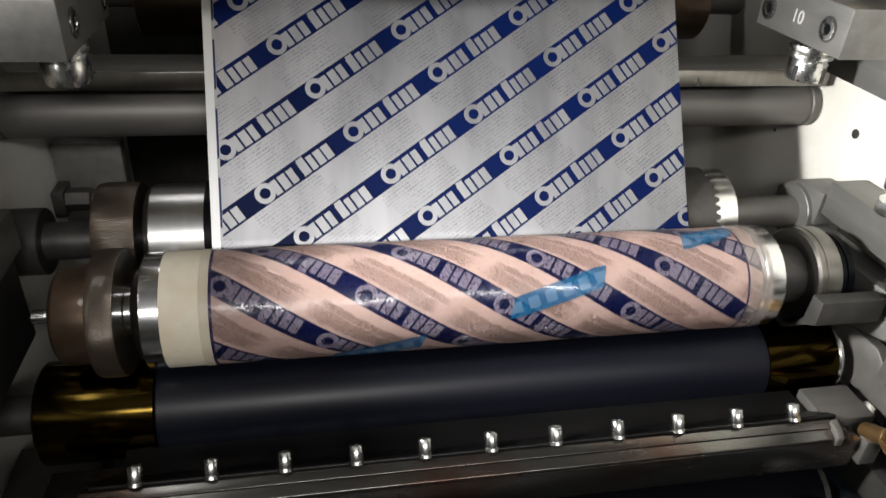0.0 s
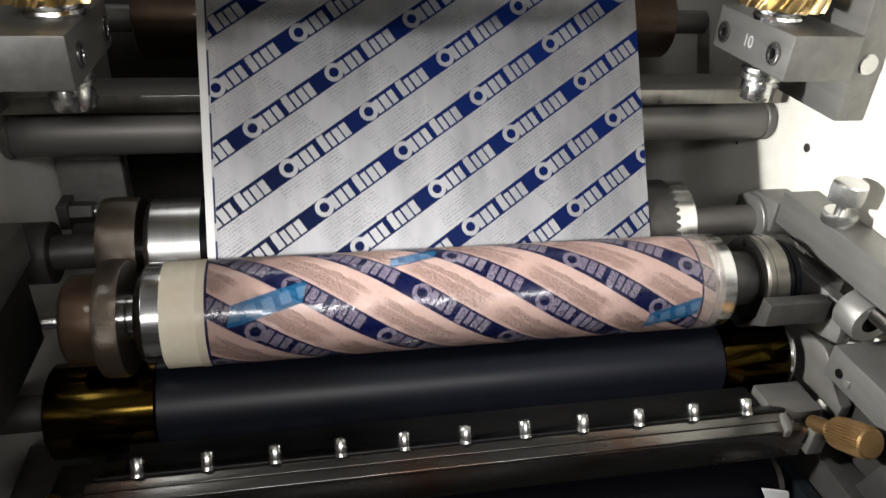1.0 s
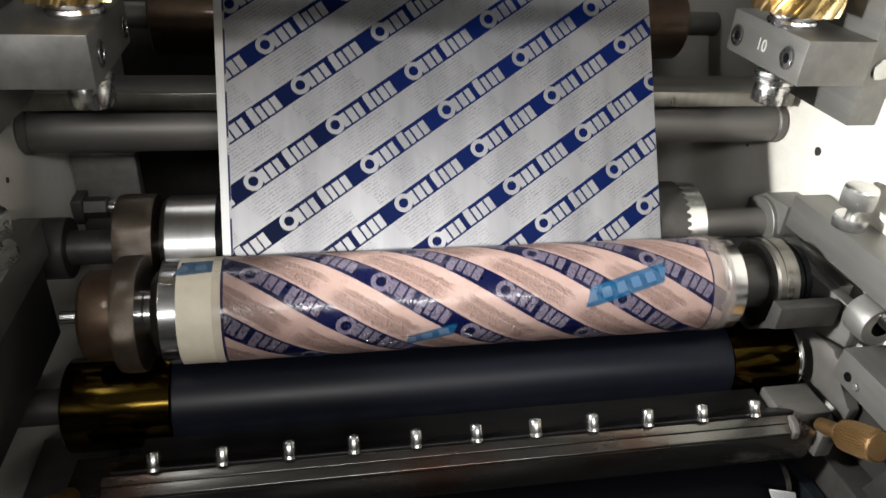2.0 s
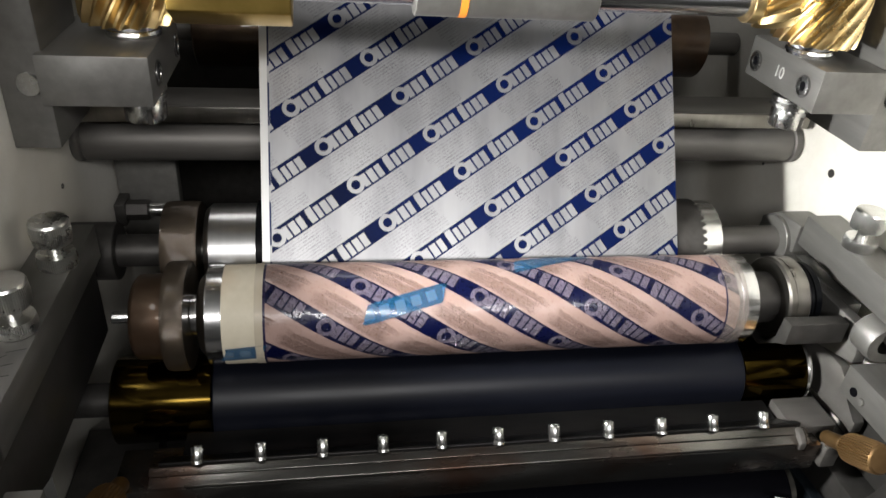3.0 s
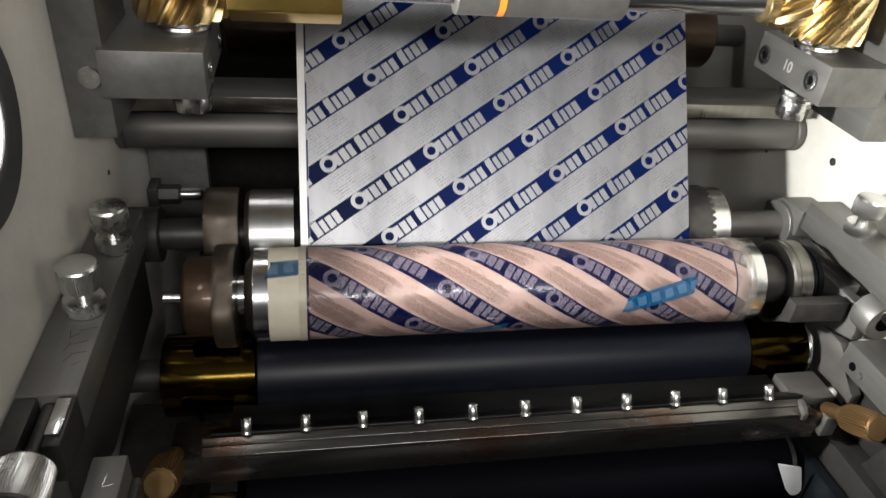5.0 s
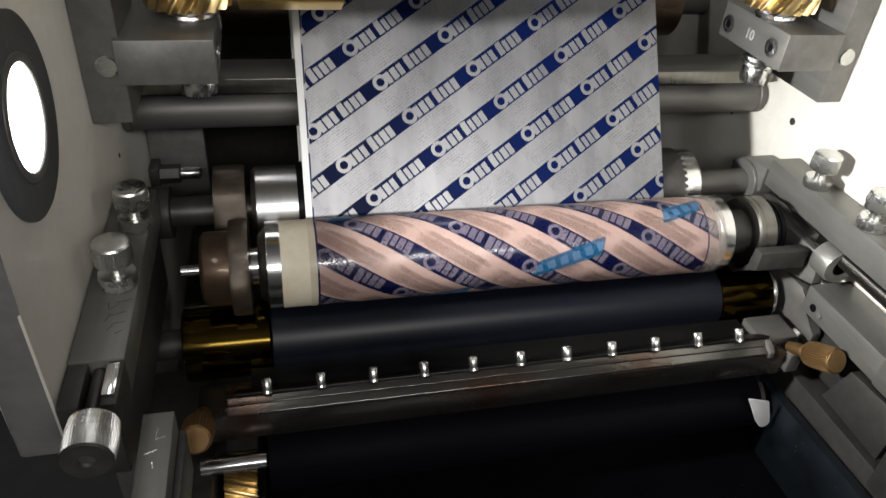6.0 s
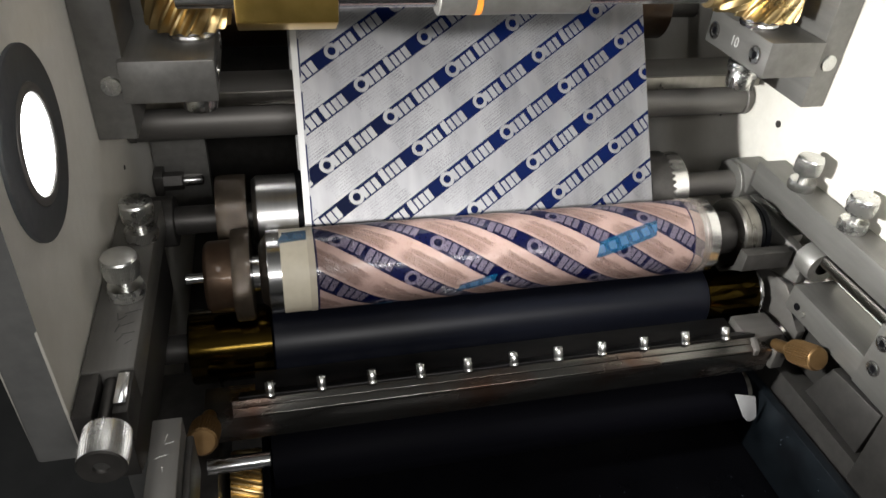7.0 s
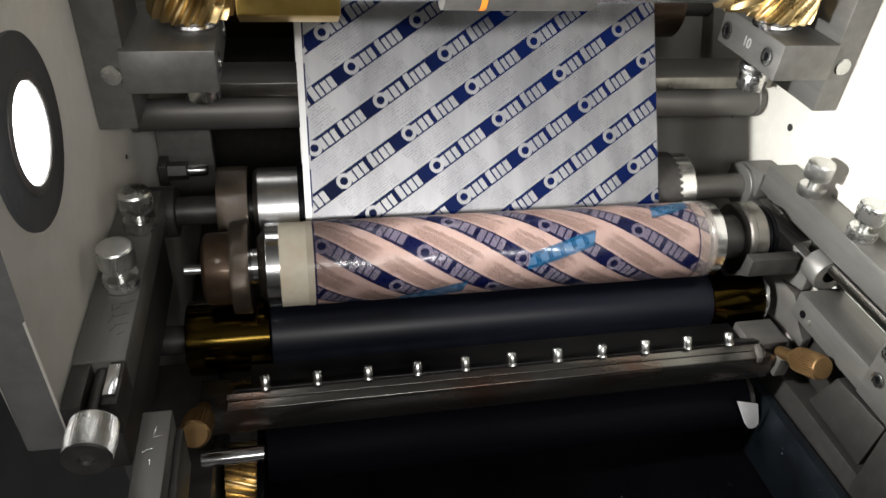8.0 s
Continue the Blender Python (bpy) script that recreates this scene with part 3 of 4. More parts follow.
# ---------------------------------------------------------------- blue tape patches on the plate


def tape_material():
    n = Nodes("blue_adhesive_tape")
    uv = n.node("ShaderNodeUVMap").outputs["UV"]
    sep = n.node("ShaderNodeSeparateXYZ")
    n.link(uv, sep.inputs[0])
    blob = n.math("GREATER_THAN", n.math("SINE", n.math("MULTIPLY", sep.outputs[0], 2 * math.pi / 0.0105)), -0.35)
    mid = n.math("COMPARE", sep.outputs[1], 0.5, 0.28)
    soft = n.noise(90, 3, uv)
    col = n.mix(soft, (0.003, 0.06, 0.165), (0.008, 0.115, 0.24))
    col = n.mix(n.math("MULTIPLY", n.math("MULTIPLY", blob, mid), 0.38), col, (0.20, 0.30, 0.40))
    n.link(col, n.bsdf.inputs["Base Color"])
    n.set(Roughness=0.2, Coat_Weight=0.5, Alpha=0.74)
    return n.mat


BLUE_TAPE = tape_material()


def tape_patch(x0, a0, x1, a1, width):
    """A strip of tape laid slantwise on the plate from (x0, a0) to (x1, a1); angles in degrees up from the front."""
    bm = bmesh.new()
    layer = bm.loops.layers.uv.new("UVMap")
    r = PLATE_R + 0.0005
    n, w = 14, 3
    length = math.hypot(x1 - x0, radians(a1 - a0) * r)
    ux, ua = (x1 - x0) / length, radians(a1 - a0) * r / length
    grid = []
    for i in range(n + 1):
        row = []
        for j in range(w + 1):
            d = (j / w - 0.5) * width
            x = x0 + (x1 - x0) * i / n - ua * d + (0.5 * d if i in (0, n) else 0.0)
            a = radians(a0 + (a1 - a0) * i / n) + ux * d / r
            row.append(bm.verts.new((x, PY - r * math.cos(a), PZ + r * math.sin(a))))
        grid.append(row)
    for i in range(n):
        for j in range(w):
            f = bm.faces.new((grid[i][j], grid[i + 1][j], grid[i + 1][j + 1], grid[i][j + 1]))
            for lp, (p, q) in zip(f.loops, ((i, j), (i + 1, j), (i + 1, j + 1), (i, j + 1))):
                lp[layer].uv = (p / n * length, q / w)
    return part("tape_patch", bm, BLUE_TAPE, plate, "torn strip of blue adhesive tape")


for spec in ((-0.092, 46, -0.040, 71, 0.0125), (0.010, 105, 0.066, 134, 0.0125), (0.120, 168, 0.156, 186, 0.012), (0.070, -60, 0.124, -34, 0.0125), (-0.046, -101, -0.016, -87, 0.008), (-0.142, -152, -0.098, -129, 0.0125), (-0.180, 0, -0.156, 4, 0.0125)):
    tape_patch(*spec)
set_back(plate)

# ---------------------------------------------------------------- printed film: rigid strips on a closed run
LEAN_BACK = radians(33)
RUN_UP = Vector((0, math.sin(LEAN_BACK), math.cos(LEAN_BACK)))
RUN_OUT = Vector((0, -math.cos(LEAN_BACK), math.sin(LEAN_BACK)))
FILM_X0, FILM_X1 = -0.1592, 0.1495
WRAP_R = 0.0364
RUN_START = 0.0128
LOOP = 4 * REPEAT
STRAIGHT = (LOOP - 2 * math.pi * WRAP_R) / 2
STRIPS = 56
STRIP = LOOP / STRIPS
RUN_BASE = Vector((0, DY, DZ)) - RUN_UP * 0.012
film = empty("printed_film", "silver film printed with dark blue diagonal bands", "printed film", tuple(RUN_BASE))
top_roller = empty("top_roller", "chrome guide roller carrying the film", "roller", tuple(RUN_BASE + RUN_UP * STRAIGHT))
part("body", rod(bm_new(), -0.18, 0.18, WRAP_R - 0.0006, "x", top_roller.location, 80), CHROME, top_roller)
part("shaft", rod(bm_new(), -0.290, 0.290, 0.010, "x", top_roller.location), TIE_STEEL, top_roller)
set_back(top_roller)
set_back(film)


def run_pose(s):
    """Pose of the film at s metres along its run, relative to the film's own base."""
    s %= LOOP
    half = math.pi * WRAP_R
    if s < STRAIGHT:
        p, turn = RUN_UP * s + RUN_OUT * WRAP_R, 0.0
    elif s < STRAIGHT + half:
        turn = (s - STRAIGHT) / WRAP_R
        p = RUN_UP * STRAIGHT + RUN_OUT * (WRAP_R * math.cos(turn)) + RUN_UP * (WRAP_R * math.sin(turn))
    elif s < 2 * STRAIGHT + half:
        turn = math.pi
        p = RUN_UP * (2 * STRAIGHT + half - s) - RUN_OUT * WRAP_R
    else:
        turn = math.pi + (s - 2 * STRAIGHT - half) / WRAP_R
        p = RUN_OUT * (WRAP_R * math.cos(turn)) + RUN_UP * (WRAP_R * math.sin(turn))
    return Matrix.Translation(p * DEEPER) @ Matrix.Rotation(-LEAN_BACK - turn, 4, "X")


film_strips = []
for i in range(STRIPS):
    bm = bmesh.new()
    layer = bm.loops.layers.uv.new("UVMap")
    h, t = STRIP / 2, 0.00012
    box(bm, (FILM_X0, -t, -h), (FILM_X1, t, h), 0)
    for f in bm.faces:
        for lp in f.loops:
            lp[layer].uv = (lp.vert.co.x, RUN_START + (i + 0.5) * STRIP + lp.vert.co.z)
    ob = part("film_strip", bm, FILM, None, smooth=0)
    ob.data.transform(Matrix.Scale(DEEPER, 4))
    ob.parent = film
    film_strips.append(ob)

# ---------------------------------------------------------------- rails with clamp knobs along the side frames


def clamp_knob(x, y, z):
    """A knurled thumb screw with a lock nut, standing on a rail."""
    k = empty("thumb_screw", "knurled zinc thumb screw with lock nut on a rail", "thumb screw", (x, y, z), "rail thumb screws")
    part("stem", rod(bm_new(), 0, 0.026, 0.0045, "z", (x, y, z), 24), BOLT_STEEL, k)
    part("lock_nut", gear(bm_new(), 0.0005, 0.0095, 0.0120, 0.0003, 60, 0, "z", (x, y, z), 2), BOLT_STEEL, k)
    hd = part("head", gear(bm_new(), 0.0175, 0.0315, 0.0120, 0.0003, 60, 0, "z", (x, y, z), 2), BOLT_STEEL, k)
    part("cap", lathe(bm_new(), [(0.0310, 0.0116), (0.0325, 0.0108), (0.033, 0.009), (0.033, 0.0)], "z", (x, y, z), 40), BOLT_STEEL, hd)
    return k


def socket_screw(x, y, z, r, axis, out, parent):
    """A cap screw sunk in a face: dark bore, bright head and hexagon recess with its shade painted black, along axis
    (out: +1 or -1).
    """
    d = out * 0.0003
    sc = part("socket_screw", lathe(bm_new(), [(0, 0), (0, r), (d, r), (d, 0)], axis, (x, y, z), 32), DARK_STEEL, parent)
    h = out * 0.0011
    part("head", lathe(bm_new(), [(d, r * 0.84), (h * 0.8, r * 0.84), (h, r * 0.76), (h, r * 0.46), (d, r * 0.44)], axis, (x, y, z), 32), BOLT_STEEL, sc)
    part("hex_recess", lathe(bm_new(), [(d * 1.3, r * 0.45), (d * 1.4, 0)], axis, (x, y, z), 6), INK_AND_HOLE_BLACK, sc)
    return sc


RAIL_Z = 1.107
rail_l = empty("rail", "grey steel bearing rail with a slotted front end", "rail", (-0.288, 0, RAIL_Z - 0.03), "bearing rails")
bm = bm_new()
box(bm, (-0.303, -0.070, RAIL_Z - 0.027), (-0.273, 0.118, RAIL_Z), 0.0012)
part("bar", bm, STEEL, rail_l)
PENCIL = surface("dark_pencil_mark", (0.02, 0.02, 0.02), (0.045, 0.045, 0.043), 0.0, 0.6)
for sx0, sy0, ang, ln in ((-0.2790, -0.0180, 15, 0.010), (-0.2850, -0.0235, 40, 0.007), (-0.2880, -0.0215, 100, 0.006), (-0.2815, -0.0300, 20, 0.009), (-0.2870, -0.0330, 75, 0.008), (-0.2800, -0.0385, 10, 0.008), (-0.2845, -0.0425, 60, 0.006), (-0.2790, -0.0470, 35, 0.005)):
    bm = box(bm_new(), (-ln / 2, -0.00022, 0), (ln / 2, 0.00022, 0.00006), 0)
    bmesh.ops.transform(bm, matrix=pose(sx0, sy0, RAIL_Z + 0.00002, 0, 0, ang), verts=bm.verts)
    part("pencil_mark", bm, PENCIL, rail_l)
part("slot_cheek", box(bm_new(), (-0.303, -0.104, RAIL_Z - 0.027), (-0.292, -0.0705, RAIL_Z - 0.001), 0.001), DARK_STEEL, rail_l)
part("slot_cheek", box(bm_new(), (-0.2815, -0.104, RAIL_Z - 0.027), (-0.273, -0.0705, RAIL_Z - 0.001), 0.001), DARK_STEEL, rail_l)
# black floor paints in the shade at the bottom of the slot
part("slot_floor", box(bm_new(), (-0.2915, -0.103, RAIL_Z - 0.026), (-0.282, -0.071, RAIL_Z - 0.018), 0.0005), INK_AND_HOLE_BLACK, rail_l)
# this lug is a darkened copy of the right one, its shade painted in
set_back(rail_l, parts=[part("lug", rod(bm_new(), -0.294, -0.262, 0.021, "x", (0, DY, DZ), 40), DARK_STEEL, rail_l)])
part("side_cheek", prism(bm_new(), [(0.11, 1.02), (0.11, 1.079), (-0.10, 1.079), (-0.10, 1.045), (-0.03, 1.02)], "x", -0.300, -0.276, 0.001), DARK_STEEL, rail_l)
rail_r = empty("rail", "grey steel bearing rail bolted along the lit side frame", "rail", (0.288, 0, RAIL_Z - 0.03), "bearing rails")
part("bar", box(bm_new(), (0.273, -0.300, RAIL_Z - 0.027), (0.303, 0.118, RAIL_Z), 0.0012), STEEL, rail_r)
lug = part("lug", rod(bm_new(), 0.2525, 0.284, 0.021, "x", (0, DY, DZ), 40), STEEL, rail_r)
lug_web = part("lug_web", prism(bm_new(), [(0.10, 1.082), (0.10, RAIL_Z), (0.13, 1.1045), (0.15, 1.09), (0.145, 1.07)], "x", 0.2560, 0.2845, 0.002), STEEL, rail_r)
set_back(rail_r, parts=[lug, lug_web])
for sx in (-1, 1):
    for y, x in ((0.066, 0.2815), (0.000, 0.2845)):
        clamp_knob(sx * x, y, RAIL_Z)

# adjusting screw with a large knurled head at the slotted rail's end
adj = empty("adjusting_screw", "large knurled zinc adjusting screw in a slotted rail", "adjusting screw", (-0.2868, -0.104, 1.104))
KX, KZ = -0.2775, 1.1185
part("thread", rod(bm_new(), -0.130, -0.071, 0.0042, "y", (-0.2868, 0, 1.098), 20), DARK_STEEL, adj)
kn = part("knurled_head", gear(bm_new(), -0.150, -0.1285, 0.0129, 0.0007, 54, 0, "y", (KX, 0, KZ), 2), BOLT_STEEL, adj)
# front face in darker steel than the head, painting in its shade
part("face", lathe(bm_new(), [(-0.150, 0.0123), (-0.1512, 0.0115), (-0.1512, 0.0042), (-0.148, 0.0040), (-0.148, 0)], "y", (KX, 0, KZ), 40), DARK_STEEL, kn)
part("gib", box(bm_new(), (-0.2812, -0.098, RAIL_Z - 0.0002), (-0.2745, -0.074, RAIL_Z + 0.0008), 0.0002), CHROME, rail_l, "bright ground gib")

# lower guide block beside the adjusting screw
lower = empty("guide_block", "scratched grey steel guide block below the rail", "guide block", (-0.256, -0.2, 1.06))
part("block", box(bm_new(), (-0.2645, -0.30, 1.035), (-0.2475, -0.093, 1.0845), 0.001), STEEL, lower)
for sx0, sy0, ang, ln in ((-0.2555, -0.108, 80, 0.006), (-0.2535, -0.112, 10, 0.005), (-0.2575, -0.121, 20, 0.007), (-0.2560, -0.130, 95, 0.004)):
    bm = bm_new()
    box(bm, (-ln / 2, -0.0002, 0), (ln / 2, 0.0002, 0.00008), 0)
    bmesh.ops.transform(bm, matrix=pose(sx0, sy0, 1.0845, 0, 0, ang), verts=bm.verts)
    part("scratch", bm, BOLT_STEEL, lower)
part("lip", box(bm_new(), (-0.2472, -0.30, 1.035), (-0.243, -0.096, 1.070), 0.0006), DARK_STEEL, lower)
part("bracket", box(bm_new(), (-0.300, -0.28, 1.035), (-0.2648, -0.155, 1.060), 0.001), DARK_STEEL, lower)

# ---------------------------------------------------------------- bearing parts by the lit side frame
arm = empty("bearing_arm", "grey steel bearing arm holding the roller journals", "bearing arm", (0.262, 0, 1.0))
arm_plate = part("plate", prism(bm_new(), [(0.101, 1.0796), (0.006, 1.0796), (-0.001, 1.062), (-0.001, 1.0525), (0.012, 1.049), (0.034, 1.042), (0.101, 1.042)], "x", 0.252, 0.2615, 0.001), STEEL, arm)
backing = part("backing", box(bm_new(), (0.2620, 0.032, 1.044), (0.2728, 0.101, 1.0796), 0.0006), STEEL, arm)
journal_block = part("journal_block", prism(bm_new(), [(0.09, 1.041), (0.010, 1.041), (-0.0025, 1.0335), (-0.005, 1.0245), (-0.022, 1.0145), (-0.022, 1.0045), (0.09, 1.0045)], "x", 0.2555, 0.2640, 0.0012), TIE_STEEL, arm)
cradle = part("cradle", prism(bm_new(), [(0.010, 1.080), (0.010, 1.063), (0.022, 1.0565), (0.036, 1.0430), (0.060, 1.0430), (0.060, 1.0442), (0.040, 1.0442), (0.030, 1.0495), (0.0203, 1.062), (0.0203, 1.080)], "x", 0.2025, 0.2475, 0.0008), DARK_STEEL, arm, "block under the bearing ring")
set_back(arm, parts=[arm_plate, backing, journal_block, cradle])
part("lower_bar", box(bm_new(), (0.262, -0.30, 1.018), (0.3036, 0.009, 1.043), 0.001), STEEL, arm)
part("end_block", box(bm_new(), (0.2618, -0.30, 1.0165), (0.2722, -0.083, 1.0785), 0.001), STEEL, arm)
part("foot", box(bm_new(), (0.2250, -0.0040, 0.965), (0.2616, 0.027, 0.9945), 0.001), TIE_STEEL, arm)
part("nose", box(bm_new(), (0.2435, -0.0220, 0.970), (0.2560, -0.0138, 0.9900), 0.0012), TIE_STEEL, arm)
part("liner", box(bm_new(), (0.2862, -0.30, 0.957), (0.3036, 0.009, 1.0172), 0.0006), DARK_STEEL, arm)
part("end_clamp", prism(bm_new(), [(-0.0185, 0.986), (-0.0185, 0.9925), (-0.014, 0.9968), (-0.007, 0.9990), (-0.007, 0.986)], "x", 0.2235, 0.2285, 0.001), TIE_STEEL, arm)
for y, z in ((-0.0947, 1.041), (-0.0915, 1.0645)):
    socket_screw(0.2618, y, z, 0.0066, "x", -1, arm)
# a black disc painted as the shade in the hole, not bored
part("pin_hole", rod(bm_new(), 0.2614, 0.2622, 0.0036, "x", (0, -0.004, 1.0275), 20), INK_AND_HOLE_BLACK, arm)
part("pin", rod(bm_new(), 0.2600, 0.2622, 0.0030, "x", (0, -0.0135, 1.0267), 20), STEEL, arm)
part("skid", prism(bm_new(), [(-0.050, 0.968), (-0.064, 1.010), (-0.120, 1.014), (-0.118, 0.966)], "x", 0.262, 0.275, 0.0008), DARK_STEEL, arm)
part("skid", prism(bm_new(), [(-0.121, 1.020), (-0.20, 1.020), (-0.20, 0.94), (-0.122, 0.94)], "x", 0.262, 0.285, 0.0008), DARK_STEEL, arm)
lead = empty("lead_screw", "threaded steel rod with a collar beside the rail", "lead screw", (0.276, -0.1, 1.0745))
bm = bm_new()
prof, y = [(-0.298, 0)], -0.298
while y < 0.002:
    prof += [(y, 0.0056), (y + 0.0008, 0.0063)]
    y += 0.0016
prof += [(0.004, 0.0058), (0.004, 0)]
part("thread", lathe(bm, prof, "y", (0.279, 0, 1.0715), 20), RING_STEEL, lead)
part("collar", lathe(bm_new(), [(0.003, 0.0075), (0.003, 0.0150), (0.005, 0.0160), (0.022, 0.0160), (0.023, 0.015), (0.023, 0)], "y", (0.279, 0, 1.0638), 44), STEEL, lead)

# ---------------------------------------------------------------- posts and gear brackets above
GX, GY = 0.242, 0.142


def gear_bracket(sx, label):
    """A post with a bearing block that carries an upright helical gear."""
    b = empty("gear_bracket", label, "gear bracket", (sx * 0.29, 0.14, 1.2), "gear brackets")
    p0, p1 = sorted((sx * (0.280 if sx > 0 else 0.2765), sx * 0.3035))
    post = part("post", box(bm_new(), (p0, 0.100, 1.171), (p1, 0.172, 1.58), 0.0012), STEEL, b)
    part("pin", lathe(bm_new(), [(0.0995, 0), (0.0985, 0.0066), (0.0995, 0.0075), (0.1, 0.0075), (0.1, 0)], "y", (0.2915 if sx > 0 else -0.2870, 0, 1.212), 28), BOLT_STEEL, post, "bright dowel pin")
    inner = 0.2275 if sx > 0 else 0.2165
    q0, q1 = sorted((sx * inner, sx * 0.2798))
    part("block", box(bm_new(), (q0, 0.0975 if sx > 0 else 0.0935, 1.2010), (q1, 0.192, 1.2320), 0.001), STEEL, b)
    c = (GX if sx > 0 else -0.2335, GY, -0.003)
    part("washer", lathe(bm_new(), [(1.2352, 0), (1.2352, 0.0165), (1.2375, 0.0172), (1.2395, 0.0165), (1.2400, 0.0158), (1.2425, 0.0165), (1.2445, 0.0160), (1.2445, 0)], "z", c, 44), CHROME, b)
    part("nut", lathe(bm_new(), [(1.2022, 0), (1.2022, 0.0155), (1.1990, 0.0155), (1.1982, 0.0135), (1.1965, 0.0150), (1.1940, 0.0150), (1.1932, 0.0118), (1.1915, 0.0128), (1.1800, 0.0128), (1.1780, 0.0118), (1.1780, 0)], "z", c, 36), BOLT_STEEL, b)
    for k in range(4):
        a = k * math.pi / 2 + 0.4
        bm = bm_new()
        x, y = c[0] + 0.0122 * math.cos(a), c[1] + 0.0122 * math.sin(a)
        box(bm, (x - 0.0014, y - 0.0014, 1.1785 + c[2]), (x + 0.0014, y + 0.0014, 1.1885 + c[2]), 0.0002)
        # dark blocks proud of the nut paint in the shade of its slots
        part("nut_slot", bm, DARK_STEEL, b)
    part("helical_gear", gear(bm_new(), 1.2450, 1.292, 0.0305, 0.0042, 18, 0.95, "z", c, 12), BRASS, b, "bright brass helical gear")
    part("gear_shaft", rod(bm_new(), 1.292, 1.36, 0.011, "z", c, 28), STEEL, b)
    for y, z in ((0.181, 1.2140), (0.1155, 1.2155)):
        socket_screw(sx * inner, y, z, 0.0082, "x", -sx, b)
    return b


bracket_l = gear_bracket(-1, "grey steel gear bracket with a brass helical gear")
bracket_r = gear_bracket(1, "grey steel gear bracket stamped with the number 10")


def engraved(text, m, size, material, parent):
    """Flat lettering as a mesh, slightly proud of its face."""
    cu = bpy.data.curves.new("stamped_number", "FONT")
    cu.body, cu.size, cu.extrude, cu.align_x, cu.align_y = text, size, 0.0002, "CENTER", "CENTER"
    tmp = bpy.data.objects.new("stamped_number", cu)
    me = bpy.data.meshes.new_from_object(tmp)
    bpy.data.objects.remove(tmp)
    me.materials.append(material)
    ob = new("stamped_number", me)
    ob.parent = parent
    ob.matrix_parent_inverse = Matrix.Translation(-Vector(parent.location))
    ob.matrix_basis = m
    return ob


engraved("10", Matrix.Translation((0.2272, 0.147, 1.2155)) @ Matrix(((0, 0, -1, 0), (-1, 0, 0, 0), (0, 1, 0, 0), (0, 0, 0, 1))), 0.0125, surface("worn_number_paint", (0.36, 0.36, 0.34), (0.5, 0.5, 0.48), 0.0, 0.5), bracket_r)

# cross shaft with worms
CY, CZ = 0.090, 1.277
cross = empty("cross_shaft", "steel cross shaft with brass worms and a grey coupling", "shaft", (0, CY, CZ))
cc = (0, CY, CZ)
part("rod", rod(bm_new(), -0.235, 0.182, 0.0085, "x", cc), CHROME, cross)
part("coupling", rod(bm_new(), -0.062, 0.048, 0.0145, "x", cc, 48), STEEL, cross, "grey steel coupling")
mk = wrap("paint_mark", -0.036, -0.0315, 0.0148, surface("orange_paint_mark", (0.75, 0.2, 0.02), (0.85, 0.28, 0.03), 0, 0.5), cross, cc, 48, -1.9, 0.2, "orange paint stripe")
part("worm", gear(bm_new(), 0.157, 0.180, 0.0150, 0.004, 10, -0.7, "x", cc, 8), BRASS, cross, "brass worm")
part("worm_flange", rod(bm_new(), 0.149, 0.157, 0.0120, "x", cc), BRASS, cross)
bm = bm_new()
prism(bm, [(CY + 0.0240 * math.cos(k * math.pi / 3 + 0.5236), CZ + 0.0240 * math.sin(k * math.pi / 3 + 0.5236)) for k in range(6)], "x", -0.198, -0.132, 0.0012)
part("hex_sleeve", bm, YELLOW_BRASS, cross, "yellow brass hexagon sleeve")

# ---------------------------------------------------------------- behind the film
rear = empty("rear_roller", "dark brown roller behind the film", "roller", (0, 0.262, 1.205))
part("body", rod(bm_new(), -0.215, 0.215, 0.030, "x", (0, 0.262, 1.205), 64, 0.0012), BROWN_GEAR, rear)
for sx in (-1, 1):
    part("journal", rod(bm_new(), *sorted((sx * 0.215, sx * 0.2550)), 0.010, "x", (0, 0.262, 1.205), 32), TIE_STEEL, rear)
set_back(rear, 1.13)
shelf = empty("rear_shelf", "thin dark steel shelf behind the film", "shelf", (0, 0.21, 1.16))
part("plate", prism(bm_new(), [(0.185, 1.168), (0.246, 1.161), (0.246, 1.157), (0.185, 1.164)], "x", -0.295, 0.295, 0.0008), TIE_STEEL, shelf)
part("lip", prism(bm_new(), [(0.1815, 1.1685), (0.1848, 1.1685), (0.1848, 1.1560), (0.1815, 1.1560)], "x", -0.295, 0.295, 0.0008), RING_STEEL, shelf)
rb = empty("rear_bracket", "grey steel rear bracket with a hexagon bolt", "bracket", (-0.28, 0.29, 1.04))
part("plate", box(bm_new(), (-0.303, 0.285, 0.99), (-0.250, 0.30, 1.078), 0.001), STEEL, rb)
part("bolt", lathe(bm_new(), [(-0.2940, 0), (-0.2940, 0.0095), (-0.2760, 0.0095), (-0.2745, 0.0080), (-0.2745, 0)], "x", (0, 0.272, 1.034), 6), DARK_STEEL, rb)
part("stud", lathe(bm_new(), [(-0.2745, 0.0060), (-0.2580, 0.0060), (-0.2560, 0.0050), (-0.2550, 0.0030), (-0.2550, 0)], "x", (0, 0.272, 1.034), 24), BOLT_STEEL, rb, "bright stud end")
part("bolt_base", box(bm_new(), (-0.3030, 0.2610, 1.0230), (-0.2940, 0.2849, 1.0450), 0.0008), DARK_STEEL, rb)
